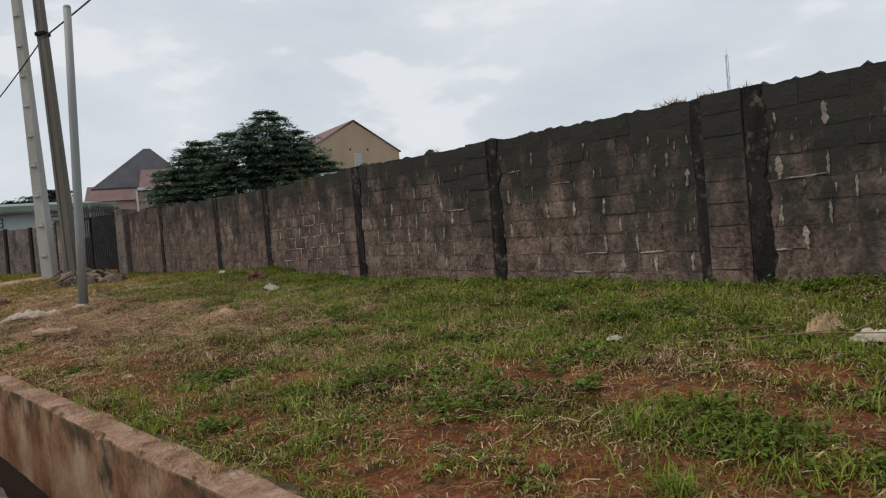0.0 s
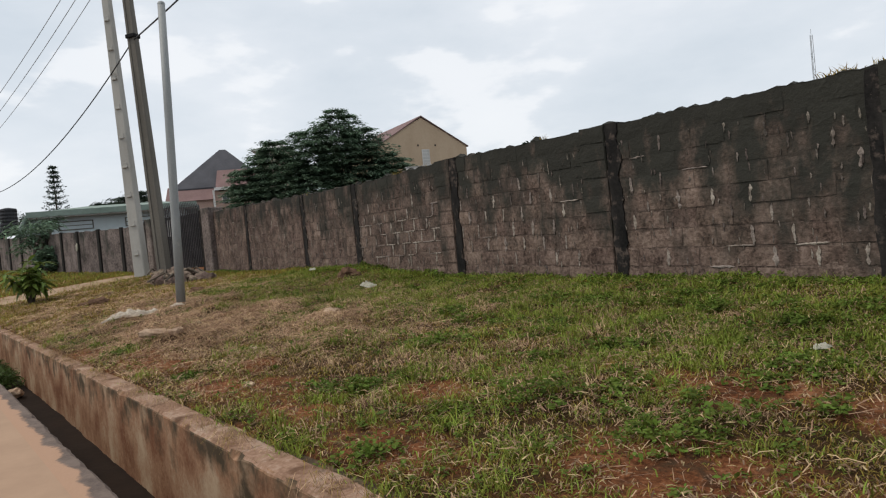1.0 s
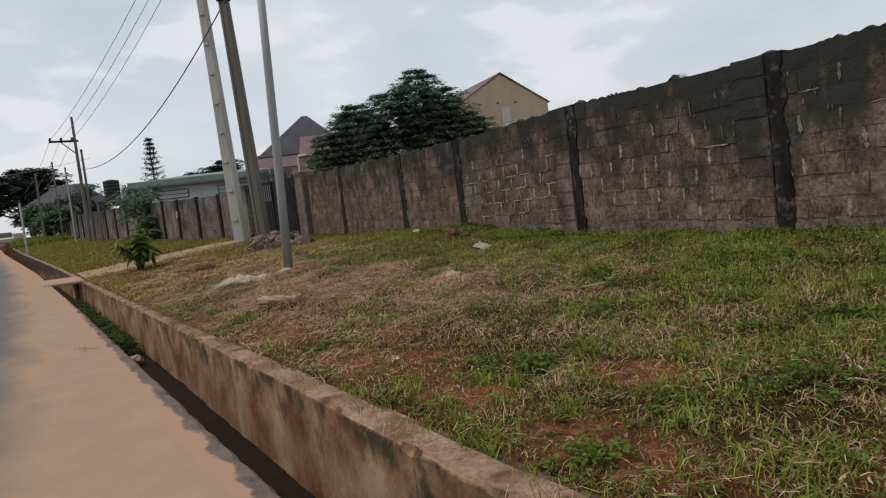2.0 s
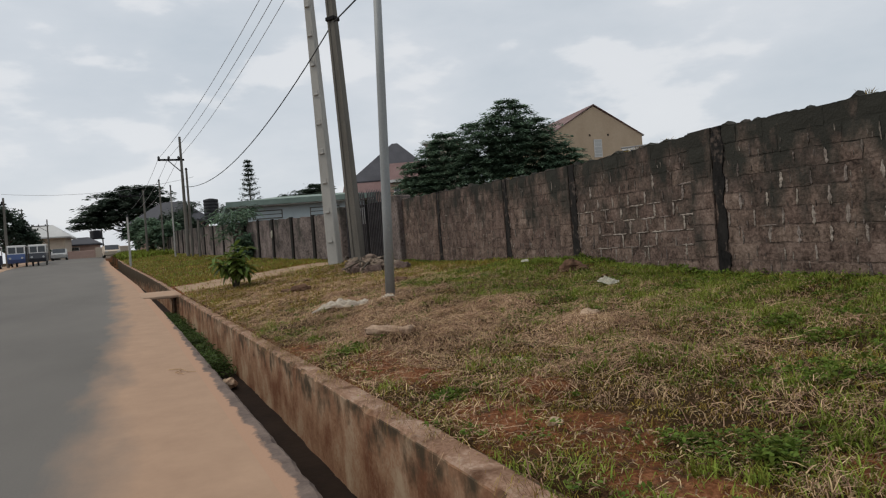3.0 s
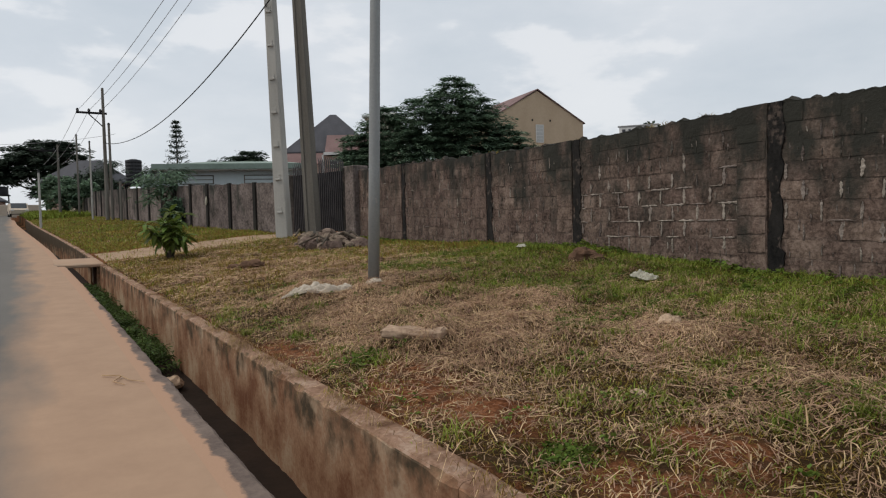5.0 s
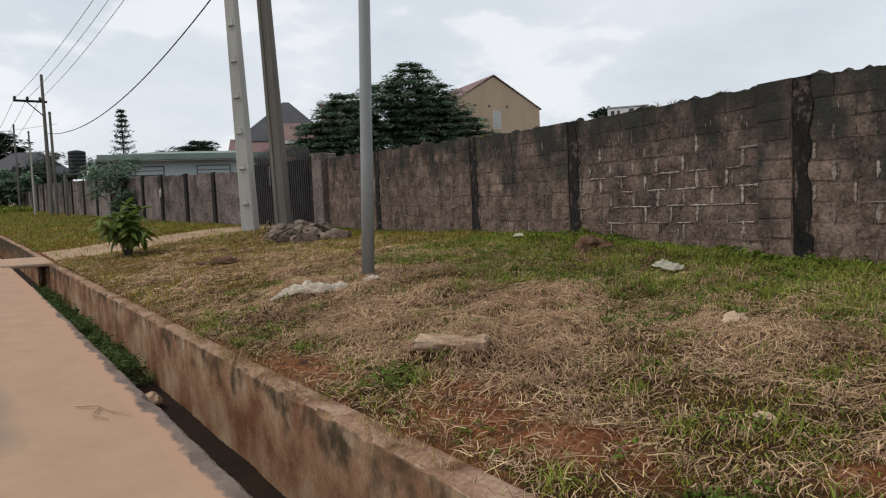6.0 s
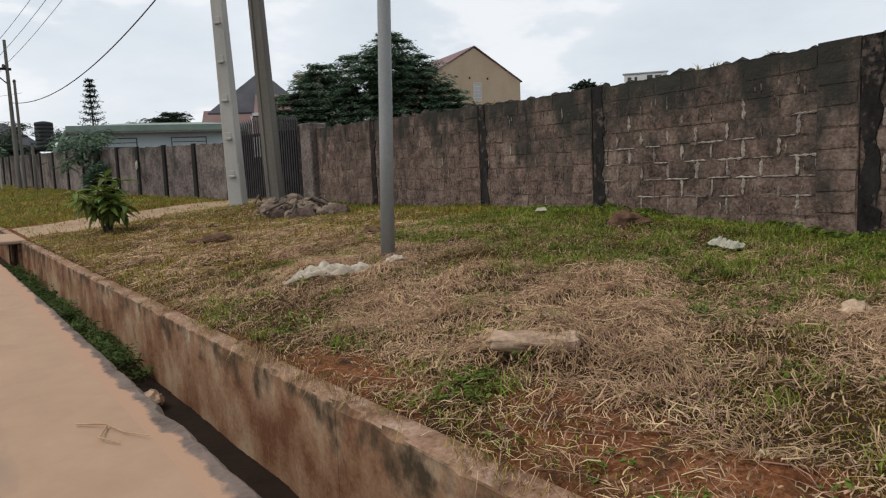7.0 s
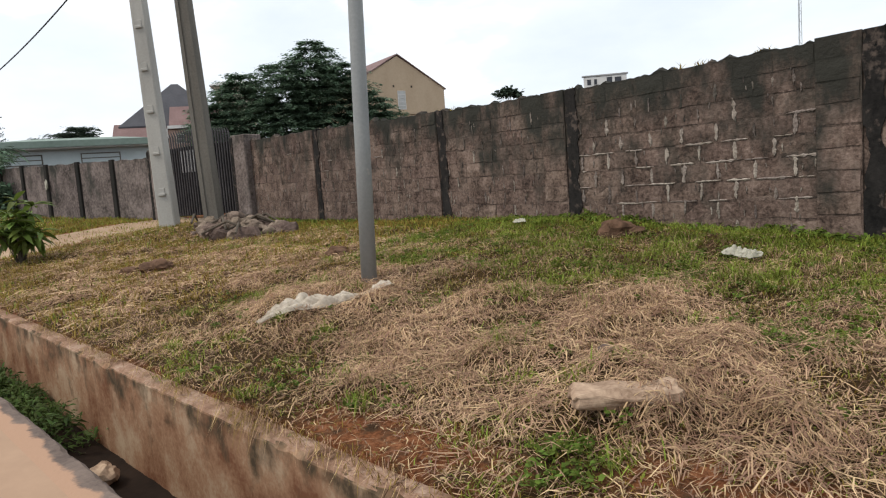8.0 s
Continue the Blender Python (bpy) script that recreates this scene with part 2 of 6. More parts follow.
M_POLE = surface("grey_concrete_pole", [(0.3, (0.30, 0.29, 0.265)), (0.7, (0.46, 0.445, 0.41))], scale=1.5, stretch=(1, 1, 0.3), fine=25, bump=0.4, bump_size=0.006, rough=0.9, spec=0.2)
M_POLE_DARK = surface("weathered_pole", [(0.3, (0.085, 0.077, 0.066)), (0.7, (0.2, 0.185, 0.16))], scale=1.4, stretch=(1.5, 1.5, 0.2), fine=25, bump=0.5, bump_size=0.008, rough=0.9, spec=0.2)
M_STEEL = surface("dull_grey_steel", [(0.3, (0.2, 0.21, 0.21)), (0.7, (0.33, 0.34, 0.335))], scale=2.0, stretch=(1, 1, 0.25), fine=30, bump=0.15, bump_size=0.003, rough=0.6, metal=0.15, spec=0.4,
                  second=(0.42, 0.40, 0.36), second_scale=5.0, second_range=(0.66, 0.74))
M_GATE = surface("dark_gate_iron", [(0.3, (0.008, 0.008, 0.009)), (0.7, (0.026, 0.024, 0.024))], scale=3.0, fine=30, bump=0.2, bump_size=0.003, rough=0.8, spec=0.12)
# Lighter than the gate's iron: the bars' highlights are put into the colour.
M_GATE_BAR = surface("highlit_gate_bars", [(0.3, (0.03, 0.028, 0.03)), (0.7, (0.085, 0.078, 0.08))], scale=3.0, fine=30, bump=0.2, bump_size=0.003, rough=0.6, spec=0.3)
M_GATE_PALE = surface("pale_gate_iron", [(0.3, (0.25, 0.25, 0.25)), (0.7, (0.42, 0.41, 0.4))], scale=3.0, fine=30, bump=0.2, bump_size=0.003, rough=0.5, metal=0.2)
M_WIRE = surface("black_cable", [(0.3, (0.02, 0.02, 0.022)), (0.7, (0.04, 0.04, 0.042))], rough=0.6, bump=0)
M_WIRE_PALE = surface("thin_grey_wire", [(0.3, (0.26, 0.26, 0.27)), (0.7, (0.36, 0.36, 0.37))], rough=0.6, bump=0)
M_RAG = surface("dirty_cloth", [(0.34, (0.26, 0.21, 0.155)), (0.6, (0.56, 0.49, 0.4))], scale=4.0, fine=30, bump=0.5, bump_size=0.01, rough=0.95, spec=0.1)
M_WHITE = surface("soiled_white_plastic", [(0.3, (0.3, 0.285, 0.22)), (0.7, (0.5, 0.475, 0.39))], scale=4.0, fine=30, bump=0.3, bump_size=0.006, rough=0.7)
M_SLAB = surface("broken_concrete", [(0.36, (0.2, 0.13, 0.085)), (0.64, (0.58, 0.43, 0.3))], scale=5.0, fine=35, bump=0.8, bump_size=0.015, rough=1.0, vary=0.2, spec=0.1)
M_DEAD_LEAF = surface("withered_leaf", [(0.34, (0.09, 0.052, 0.028)), (0.62, (0.36, 0.25, 0.15))], scale=6.0, fine=30, bump=0.6, bump_size=0.01, rough=0.9, spec=0.1, vary=0.5)
M_RIM = surface("earth_stained_rim", [(0.36, (0.16, 0.085, 0.052)), (0.5, (0.29, 0.18, 0.122)), (0.64, (0.42, 0.31, 0.235))], scale=3.0, fine=30, fine_amount=0.4, bump=0.9, bump_size=0.015, rough=0.95, spec=0.1,
                second=(0.1, 0.052, 0.03), second_scale=2.6, second_range=(0.52, 0.66))
M_STONE = surface("grey_brown_rubble", [(0.34, (0.06, 0.043, 0.034)), (0.64, (0.26, 0.195, 0.155))], scale=4.0, fine=25, bump=0.8, bump_size=0.02, rough=1.0, vary=0.35, spec=0.1)
M_RED = surface("red_earth_lump", [(0.34, (0.05, 0.03, 0.02)), (0.64, (0.18, 0.105, 0.068))], scale=5.0, fine=25, bump=0.8, bump_size=0.02, rough=1.0, spec=0.1)
M_BARK = surface("grey_bark", [(0.3, (0.05, 0.04, 0.03)), (0.7, (0.13, 0.105, 0.08))], scale=4.0, stretch=(2, 2, 0.4), fine=20, bump=0.7, bump_size=0.02, rough=1.0)
M_GRASS = leafy("green_grass", (0.098, 0.13, 0.018), (0.285, 0.32, 0.055), vary=0.5)
M_WEED = leafy("green_weed_leaves", (0.052, 0.082, 0.012), (0.16, 0.215, 0.036), vary=0.4)
M_STRAW = leafy("dry_straw", (0.23, 0.135, 0.078), (0.62, 0.415, 0.265), vary=0.45, rough=0.8, glow=0.1)
M_OLIVE = leafy("yellowing_grass", (0.15, 0.1, 0.02), (0.36, 0.245, 0.06), vary=0.4, rough=0.7)
M_LEAF_DARK = leafy("dark_tree_leaves", (0.06, 0.1, 0.066), (0.19, 0.27, 0.17), vary=0.4)
M_LEAF_FAR = leafy("far_tree_leaves", (0.03, 0.046, 0.032), (0.07, 0.095, 0.065), vary=0.3)
M_LEAF_NEAR = leafy("sapling_leaves", (0.062, 0.1, 0.018), (0.18, 0.235, 0.05), vary=0.4, rough=0.5, spec=0.2)
# Weed leaves again, coloured darker for the shade down in the drain.
M_WEED_SHADED = leafy("shaded_drain_weeds", (0.03, 0.05, 0.014), (0.1, 0.14, 0.036), vary=0.45)
M_TAN = surface("tan_render", [(0.3, (0.43, 0.32, 0.215)), (0.7, (0.55, 0.425, 0.3))], scale=0.25, stretch=(1, 1, 0.4), fine=3, bump=0.2, bump_size=0.01, rough=0.95)
M_PINK = surface("faded_pink_render", [(0.3, (0.36, 0.24, 0.2)), (0.7, (0.48, 0.34, 0.28))], scale=0.3, fine=3, bump=0.2, bump_size=0.01, rough=0.95)
M_CREAM = surface("cream_render", [(0.3, (0.45, 0.37, 0.29)), (0.7, (0.58, 0.49, 0.4))], scale=0.3, fine=3, bump=0.2, bump_size=0.01, rough=0.95)
M_PALE = surface("pale_green_render", [(0.3, (0.46, 0.525, 0.54)), (0.7, (0.58, 0.65, 0.665))], scale=0.3, stretch=(1, 1, 0.4), fine=3, bump=0.2, bump_size=0.01, rough=0.95)
M_FASCIA = surface("green_grey_roof_edge", [(0.3, (0.15, 0.2, 0.165)), (0.7, (0.24, 0.3, 0.26))], scale=0.5, fine=4, bump=0.1, bump_size=0.01, rough=0.7)
M_ROOF_DARK = surface("charcoal_roof", [(0.3, (0.045, 0.045, 0.052)), (0.7, (0.085, 0.085, 0.095))], scale=0.4, fine=4, bump=0.3, bump_size=0.02, rough=0.8)
M_ROOF_RED = surface("faded_red_roof", [(0.3, (0.14, 0.085, 0.08)), (0.7, (0.24, 0.155, 0.145))], scale=0.4, fine=4, bump=0.3, bump_size=0.02, rough=0.85)
M_ROOF_PALE = surface("pale_tin_roof", [(0.3, (0.42, 0.42, 0.4)), (0.7, (0.56, 0.555, 0.53))], scale=0.4, fine=4, bump=0.2, bump_size=0.02, rough=0.6)
M_TRIM = surface("white_trim", [(0.3, (0.62, 0.6, 0.57)), (0.7, (0.75, 0.735, 0.71))], scale=0.8, fine=6, bump=0.1, bump_size=0.005, rough=0.7)
M_TANK = surface("black_tank_plastic", [(0.3, (0.01, 0.01, 0.012)), (0.7, (0.025, 0.025, 0.028))], rough=0.5, bump=0)
M_BLUE = surface("blue_vehicle_paint", [(0.3, (0.03, 0.06, 0.17)), (0.7, (0.05, 0.09, 0.23))], rough=0.4, bump=0, spec=0.5)
M_VEHICLE_DARK = surface("dark_vehicle_paint", [(0.3, (0.02, 0.022, 0.03)), (0.7, (0.04, 0.042, 0.052))], rough=0.4, bump=0, spec=0.5)
M_SILVER = surface("silver_vehicle_paint", [(0.3, (0.4, 0.4, 0.39)), (0.7, (0.5, 0.5, 0.49))], rough=0.35, bump=0, metal=0.3, spec=0.5)
M_TYRE = surface("tyre_rubber", [(0.3, (0.015, 0.015, 0.015)), (0.7, (0.03, 0.03, 0.03))], rough=0.9, bump=0)
M_GLASS = surface("dark_window_glass", [(0.3, (0.03, 0.035, 0.04)), (0.7, (0.05, 0.055, 0.06))], rough=0.12, bump=0, spec=0.6)
M_DARK = surface("dark_interior", [(0.3, (0.012, 0.011, 0.011)), (0.7, (0.025, 0.023, 0.022))], rough=0.9, bump=0)


# ---- mesh helpers ----
def mesh_of(name, v, f, material, smooth=False):
    me = bpy.data.meshes.new(name)
    me.from_pydata([tuple(p) for p in v], [], f)
    me.materials.append(material)
    if smooth:
        me.polygons.foreach_set("use_smooth", [True] * len(me.polygons))
    me.update()
    return me


def thing(name, label, category, group="", kind="", at=None):
    ob = tagged(new(name), label, category, group, kind)
    if at is not None:
        ob.matrix_world = at
    return ob


def piece(name, geom, material, parent, label="", smooth=False, kind=""):
    """Links the shape geom = (vertices, faces), in its parent's space, as one mesh under a thing or a part."""
    ob = new(name, mesh_of(name, *geom, material, smooth))
    ob.parent = parent
    return tagged(ob, label, kind=kind)


def joined(*geoms):
    v, f = [], []
    for gv, gf in geoms:
        k = len(v)
        v += list(gv)
        f += [tuple(i + k for i in q) for q in gf]
    return v, f


def moved(geom, m):
    return [m @ Vector(p) for p in geom[0]], geom[1]


def box(x0, y0, z0, x1, y1, z1, c=0.0):
    """A box with chamfered edges."""
    if c <= 0:
        v = [(x, y, z) for z in (z0, z1) for y in (y0, y1) for x in (x0, x1)]
        return v, [(0, 2, 3, 1), (4, 5, 7, 6), (0, 1, 5, 4), (2, 6, 7, 3), (0, 4, 6, 2), (1, 3, 7, 5)]
    c = min(c, (x1 - x0) * 0.45, (y1 - y0) * 0.45, (z1 - z0) * 0.45)
    bm = bmesh.new()
    bmesh.ops.create_cube(bm, size=1.0)
    for p in bm.verts:
        p.co = Vector((x0 if p.co.x < 0 else x1, y0 if p.co.y < 0 else y1, z0 if p.co.z < 0 else z1))
    bmesh.ops.bevel(bm, geom=bm.edges[:], offset=c, segments=1, affect="EDGES")
    bm.verts.index_update()
    out = [p.co.copy() for p in bm.verts], [tuple(q.index for q in face.verts) for face in bm.faces]
    bm.free()
    return out


def tube(points, radii, sides=8, cap=True):
    """A tapered tube along points."""
    v, f = [], []
    pts = [Vector(p) for p in points]
    for i, p in enumerate(pts):
        d = (pts[min(i + 1, len(pts) - 1)] - pts[max(i - 1, 0)]).normalized()
        side = d.cross(Vector((0, 0, 1)) if abs(d.z) < 0.9 else Vector((1, 0, 0))).normalized()
        up = side.cross(d)
        r = radii[i] if isinstance(radii, (list, tuple)) else radii
        for k in range(sides):
            a = 2 * math.pi * k / sides
            v.append(p + side * math.cos(a) * r + up * math.sin(a) * r)
    for i in range(len(pts) - 1):
        for k in range(sides):
            j = (k + 1) % sides
            f.append((i * sides + k, i * sides + j, (i + 1) * sides + j, (i + 1) * sides + k))
    if cap:
        f.append(tuple(range(sides))[::-1])
        f.append(tuple(range((len(pts) - 1) * sides, len(pts) * sides)))
    return v, f


def prism(profile, x0, x1):
    """A profile of (y, z) points, drawn out along x."""
    k = len(profile)
    v = [(x0, y, z) for y, z in profile] + [(x1, y, z) for y, z in profile]
    f = [(i, (i + 1) % k, k + (i + 1) % k, k + i) for i in range(k)]
    return v, f + [tuple(range(k))[::-1], tuple(range(k, 2 * k))]


def lump(rx, ry, rz, seed, rough=0.25, level=2):
    """An uneven stone."""
    bm = bmesh.new()
    bmesh.ops.create_icosphere(bm, subdivisions=level, radius=1.0)
    for p in bm.verts:
        q = p.co.normalized()
        s = 1 + rough * noise.noise(q * 1.6 + Vector((seed * 3.1, seed * 1.7, seed))) + 0.4 * rough * noise.noise(q * 4 + Vector((seed, 0, seed)))
        p.co = Vector((q.x * rx * s, q.y * ry * s, q.z * rz * s))
    bm.verts.index_update()
    out = [p.co.copy() for p in bm.verts], [tuple(q.index for q in face.verts) for face in bm.faces]
    bm.free()
    return out


def soup(name, verts, quads_per, tri_tail, material, parent=None):
    """Many strips of equal form: verts is (n, k, 3); each strip has quads_per quads and, with tri_tail, a pointed end."""
    n, k, _ = verts.shape
    me = bpy.data.meshes.new(name)
    me.vertices.add(n * k)
    me.vertices.foreach_set("co", np.ascontiguousarray(verts, dtype=np.float32).ravel())
    faces = [(2 * i, 2 * i + 1, 2 * i + 3, 2 * i + 2) for i in range(quads_per)]
    if tri_tail:
        faces.append((2 * quads_per, 2 * quads_per + 1, 2 * quads_per + 2))
    flat = np.array([i for q in faces for i in q])
    sizes = np.array([len(q) for q in faces])
    loops = (flat[None, :] + (np.arange(n) * k)[:, None]).ravel()
    totals = np.tile(sizes, n)
    starts = np.r_[0, np.cumsum(totals)[:-1]]
    me.loops.add(len(loops))
    me.loops.foreach_set("vertex_index", loops.astype(np.int32))
    me.polygons.add(len(totals))
    me.polygons.foreach_set("loop_start", starts.astype(np.int32))
    me.polygons.foreach_set("loop_total", totals.astype(np.int32))
    me.materials.append(material)
    me.update(calc_edges=True)
    ob = new(name, me)
    ob.parent = parent
    return ob


# ---- the lie of the land ----
# Metres along the road are counted as -x; the drain's grass-side edge is the line y = drain_y(x).
def road_z(x):
    return np.interp(-np.asarray(x, float), [-10, 9, 13, 17, 22.6, 30, 36, 56, 91, 111, 300, 900], [0, 0, .05, .13, .28, .58, .88, 1.79, 2.9, 3.4, 6.2, 8])


def drain_y(x):
    return np.interp(-np.asarray(x, float), [-10, 9, 13, 17, 22.6, 29, 42, 53, 90, 120, 900], [0, 0, -.03, -.1, -.24, -.45, -1.23, -1.85, -3.0, -4.0, -30])


def face_off(x):
    """How far the retaining side's face stands out of the drain's line."""
    return np.interp(-np.asarray(x, float), [-10, 0, 2.5, 4.5, 6.7, 9, 900], [-.14, -.14, -.11, -.055, -.035, 0, 0])


def verge_rise(x):
    return np.interp(-np.asarray(x, float), [-4, 2, 4, 7.5, 11.3, 14, 19, 30, 60], [.34, .36, .4, .44, .66, .6, .45, .42, .3])


def ripple(x, y):
    return 0.5 * (np.sin(1.9 * x + 1.3 * np.sin(1.1 * y)) * np.cos(2.3 * y + 0.7 * np.sin(1.7 * x)) + 0.6 * np.sin(4.7 * x + 2.1 * y) * np.cos(3.9 * y - 1.3 * x) + 0.35 * np.sin(9.1 * x - 3.1 * y) * np.sin(8.3 * y + 2.2 * x))


def ground_z(x, y):
    x, y = np.asarray(x, float), np.asarray(y, float)
    v = y - drain_y(x)
    inside = np.clip(v, 0, None)
    z = road_z(x) + verge_rise(x) * np.minimum(1, inside / 5.5) ** 0.8
    z = z + 0.2 * np.exp(-((x + 20.5) ** 2 + (v - 4.4) ** 2) / 3.2)
    z = z + 0.09 * np.exp(-((x + 7.45) ** 2 + (v - 1.0) ** 2) / 0.5)
    z = z + 0.09 * dryness(x, y) * np.clip(2.2 * speckle(x, y, 3.4, 2.0) - 0.9, 0, 1) * np.clip((v - 0.15) / 0.5, 0, 1)
    return z + (0.04 + 0.035 * np.exp(-((x + 7.5) / 5) ** 4)) * ripple(x, y) * np.clip((v - 0.15) / 0.8, 0, 1) * np.clip((9 - v) / 2, 0, 1)


def speckle(x, y, s, seed=0.0):
    """Soft noise from 0 to 1."""
    a = np.sin(s * 1.31 * x + 1.7 * np.sin(s * 0.83 * y + seed) + seed) * np.cos(s * 1.13 * y + 1.5 * np.sin(s * 0.71 * x - seed))
    b = np.sin(s * 2.9 * x - s * 1.7 * y + 2 * seed) * np.sin(s * 2.3 * y + s * 1.1 * x + seed)
    return 0.5 + 0.33 * a + 0.17 * b


def path_off(x, y):
    """Distance from the middle of the trodden way between the culvert and the gate."""
    v = y - drain_y(x)
    mid = np.interp(v, [0, 1.5, 3.2, 5, 8], [-24.3, -24.0, -24.2, -24.8, -25.5])
    return np.abs(x - mid)


def dryness(x, y):
    v = y - drain_y(x)
    core = 1.15 * np.exp(-((x + 8.8) / 4.0) ** 4) * np.exp(-((v - 1.95) / 1.4) ** 4)
    side = 0.45 * np.exp(-((x + 15.5) / 4.0) ** 4) * np.exp(-((v - 2.2) / 2.0) ** 4)
    loose = 0.85 * np.clip(1.1 - (x + 7) / 7, 0.3, 1) * np.clip(speckle(x, y, 0.9, 2.0) * 1.6 - 0.55, 0, 1) * np.clip(1.2 - np.abs(v - 2.2) / 2.6, 0, 1)
    return np.clip(np.maximum(np.maximum(core, side), loose) * np.clip(0.04 + 2.6 * (speckle(x, y, 1.35, 5.0) - 0.28) * (0.45 + 0.9 * speckle(x, y, 4.3, 1.0)), 0, 1.1), 0, 1)


BARE = [(-0.2, 0.9, .5, .3), (-0.5, 2.0, .45, .25), (0.65, 1.95, .5, .2), (0.1, 0.35, .55, .25), (-5.9, 0.6, .4, .22), (-8.4, 0.3, .6, .2), (-3.7, 0.75, .35, .2), (1.7, 1.7, .5, .3),
        (-2.9, 0.5, .4, .18), (-4.3, 0.5, .6, .22), (1.2, 2.5, .4, .16),
        (-6.6, 0.55, .5, .3), (-4.7, 1.0, .28, .14), (0.9, 0.9, .5, .25), (-2.2, 1.2, .3, .16), (1.9, 0.8, .6, .3), (-1.6, 0.45, .5, .2)]


def bareness(x, y):
    v = y - drain_y(x)
    b = np.zeros_like(x)
    for px, pv, rx, rv in BARE:
        b = np.maximum(b, np.exp(-(((x - px) / rx) ** 2 + ((v - pv) / rv) ** 2)))
    b = np.maximum(b, 0.75 * np.exp(-(v / 0.13) ** 2) * (speckle(x, y, 3.0, 4.0) > 0.42))
    b = np.maximum(b, np.clip((2.15 - path_off(x, y)) / 0.7, 0, 1))
    return np.clip(b * (0.8 + 0.5 * speckle(x, y, 5.0, 1.0)), 0, 1)


def ground_sheet():
    xs = np.r_[200, 120, 60, 30, 16, 10, np.arange(6, -30, -0.09), np.arange(-30, -60, -1.0), np.arange(-60, -130, -5.0), -150, -200, -300, -500, -900]
    vs = np.r_[-900, -400, -150, -60, -25, -12, -9.0, -8.8, -0.98, -0.96, -0.94, 0.13, 0.135, 0.14, np.arange(0.2, 7.2, 0.09), 8, 10, 14, 20, 35, 60, 100, 180, 400, 900]
    X, V = np.meshgrid(xs, vs, indexing="ij")
    Y = V + drain_y(X)
    Z = ground_z(X, Y)
    under = (V > -8.9) & (V < -0.97)
    Z[under] = (road_z(X) - 0.12)[under]
    trench = (V > -0.965) & (V < 0.1355)
    Z[trench] = (road_z(X) - 0.84)[trench]
    n, m = X.shape
    verts = np.stack([X, Y, Z], -1).reshape(-1, 3)
    ids = np.arange(n * m).reshape(n, m)
    quads = np.stack([ids[:-1, :-1], ids[1:, :-1], ids[1:, 1:], ids[:-1, 1:]], -1).reshape(-1, 4)
    me = bpy.data.meshes.new("ground")
    me.from_pydata(verts.tolist(), [], quads.tolist())
    me.materials.append(M_SOIL)
    me.polygons.foreach_set("use_smooth", [True] * len(me.polygons))
    att = me.attributes.new("cover", "FLOAT", "POINT")
    att.data.foreach_set("value", (1 - np.clip(1.5 * bareness(X, Y), 0, 1)).ravel())
    return tagged(new("ground", me), "reddish-brown laterite ground under the grass verge", "ground", kind="structure")


ground_sheet()


def strip(name, xs, v0, v1, lift, depth, material, label, category, kind="structure", wobble0=0.0, wobble1=0.0, cols=6):
    """A slab that follows the road, from v0 to v1 beside the drain's line, its top lift over the road's height."""
    vv, ff = [], []
    k = cols + 1
    for i, x in enumerate(xs):
        for j in range(k):
            w = j / cols
            v = v0 + (v1 - v0) * w
            if j == 0:
                v += wobble0 * (noise.noise(Vector((x * 1.3, 3.1, 0))) + 0.6 * noise.noise(Vector((x * 4.7, 1.0, 0))))
            if j == cols:
                v += wobble1 * (noise.noise(Vector((x * 1.3, 7.7, 0))) + 0.6 * noise.noise(Vector((x * 4.7, 9.0, 0))))
            vv.append((x, float(drain_y(x)) + v, float(road_z(x)) + lift))
    top = len(vv)
    for i in range(len(xs)):
        for j in (0, cols):
            x, y, z = vv[i * k + j]
            vv.append((x, y, z - depth))
    for i in range(len(xs) - 1):
        for j in range(cols):
            a = i * k + j
            ff.append((a, a + 1, a + k + 1, a + k))
        ff.append((i * k, i * k + k, top + 2 * i + 2, top + 2 * i))
        ff.append((i * k + cols, top + 2 * i + 1, top + 2 * i + 3, i * k + k + cols))
    ff.append(tuple(range(k)) + (top + 1, top))
    e = (len(xs) - 1) * k
    ff.append((top + 2 * len(xs) - 2, top + 2 * len(xs) - 1) + tuple(range(e + cols, e - 1, -1)))
    me = mesh_of(name, vv, ff, material)
    att = me.attributes.new("across", "FLOAT", "POINT")
    att.data.foreach_set("value", [p[1] - float(drain_y(p[0])) for p in vv])
    return tagged(new(name, me), label, category, kind=kind)


ROAD_XS = [60, 30, 15] + list(np.arange(8, -30, -0.35)) + list(np.arange(-30, -60, -1.5)) + list(np.arange(-60, -135, -5)) + [-150, -200, -300]
strip("road", ROAD_XS, -7.6, -0.956, 0.0, 0.12, M_ASPHALT, "worn grey asphalt road with pinkish sand along its edge", "road", cols=40)
strip("far_shoulder", ROAD_XS, -9.4, -7.3, 0.012, 0.1, M_SAND, "sandy strip along the far road edge", "shoulder", wobble1=0.12)


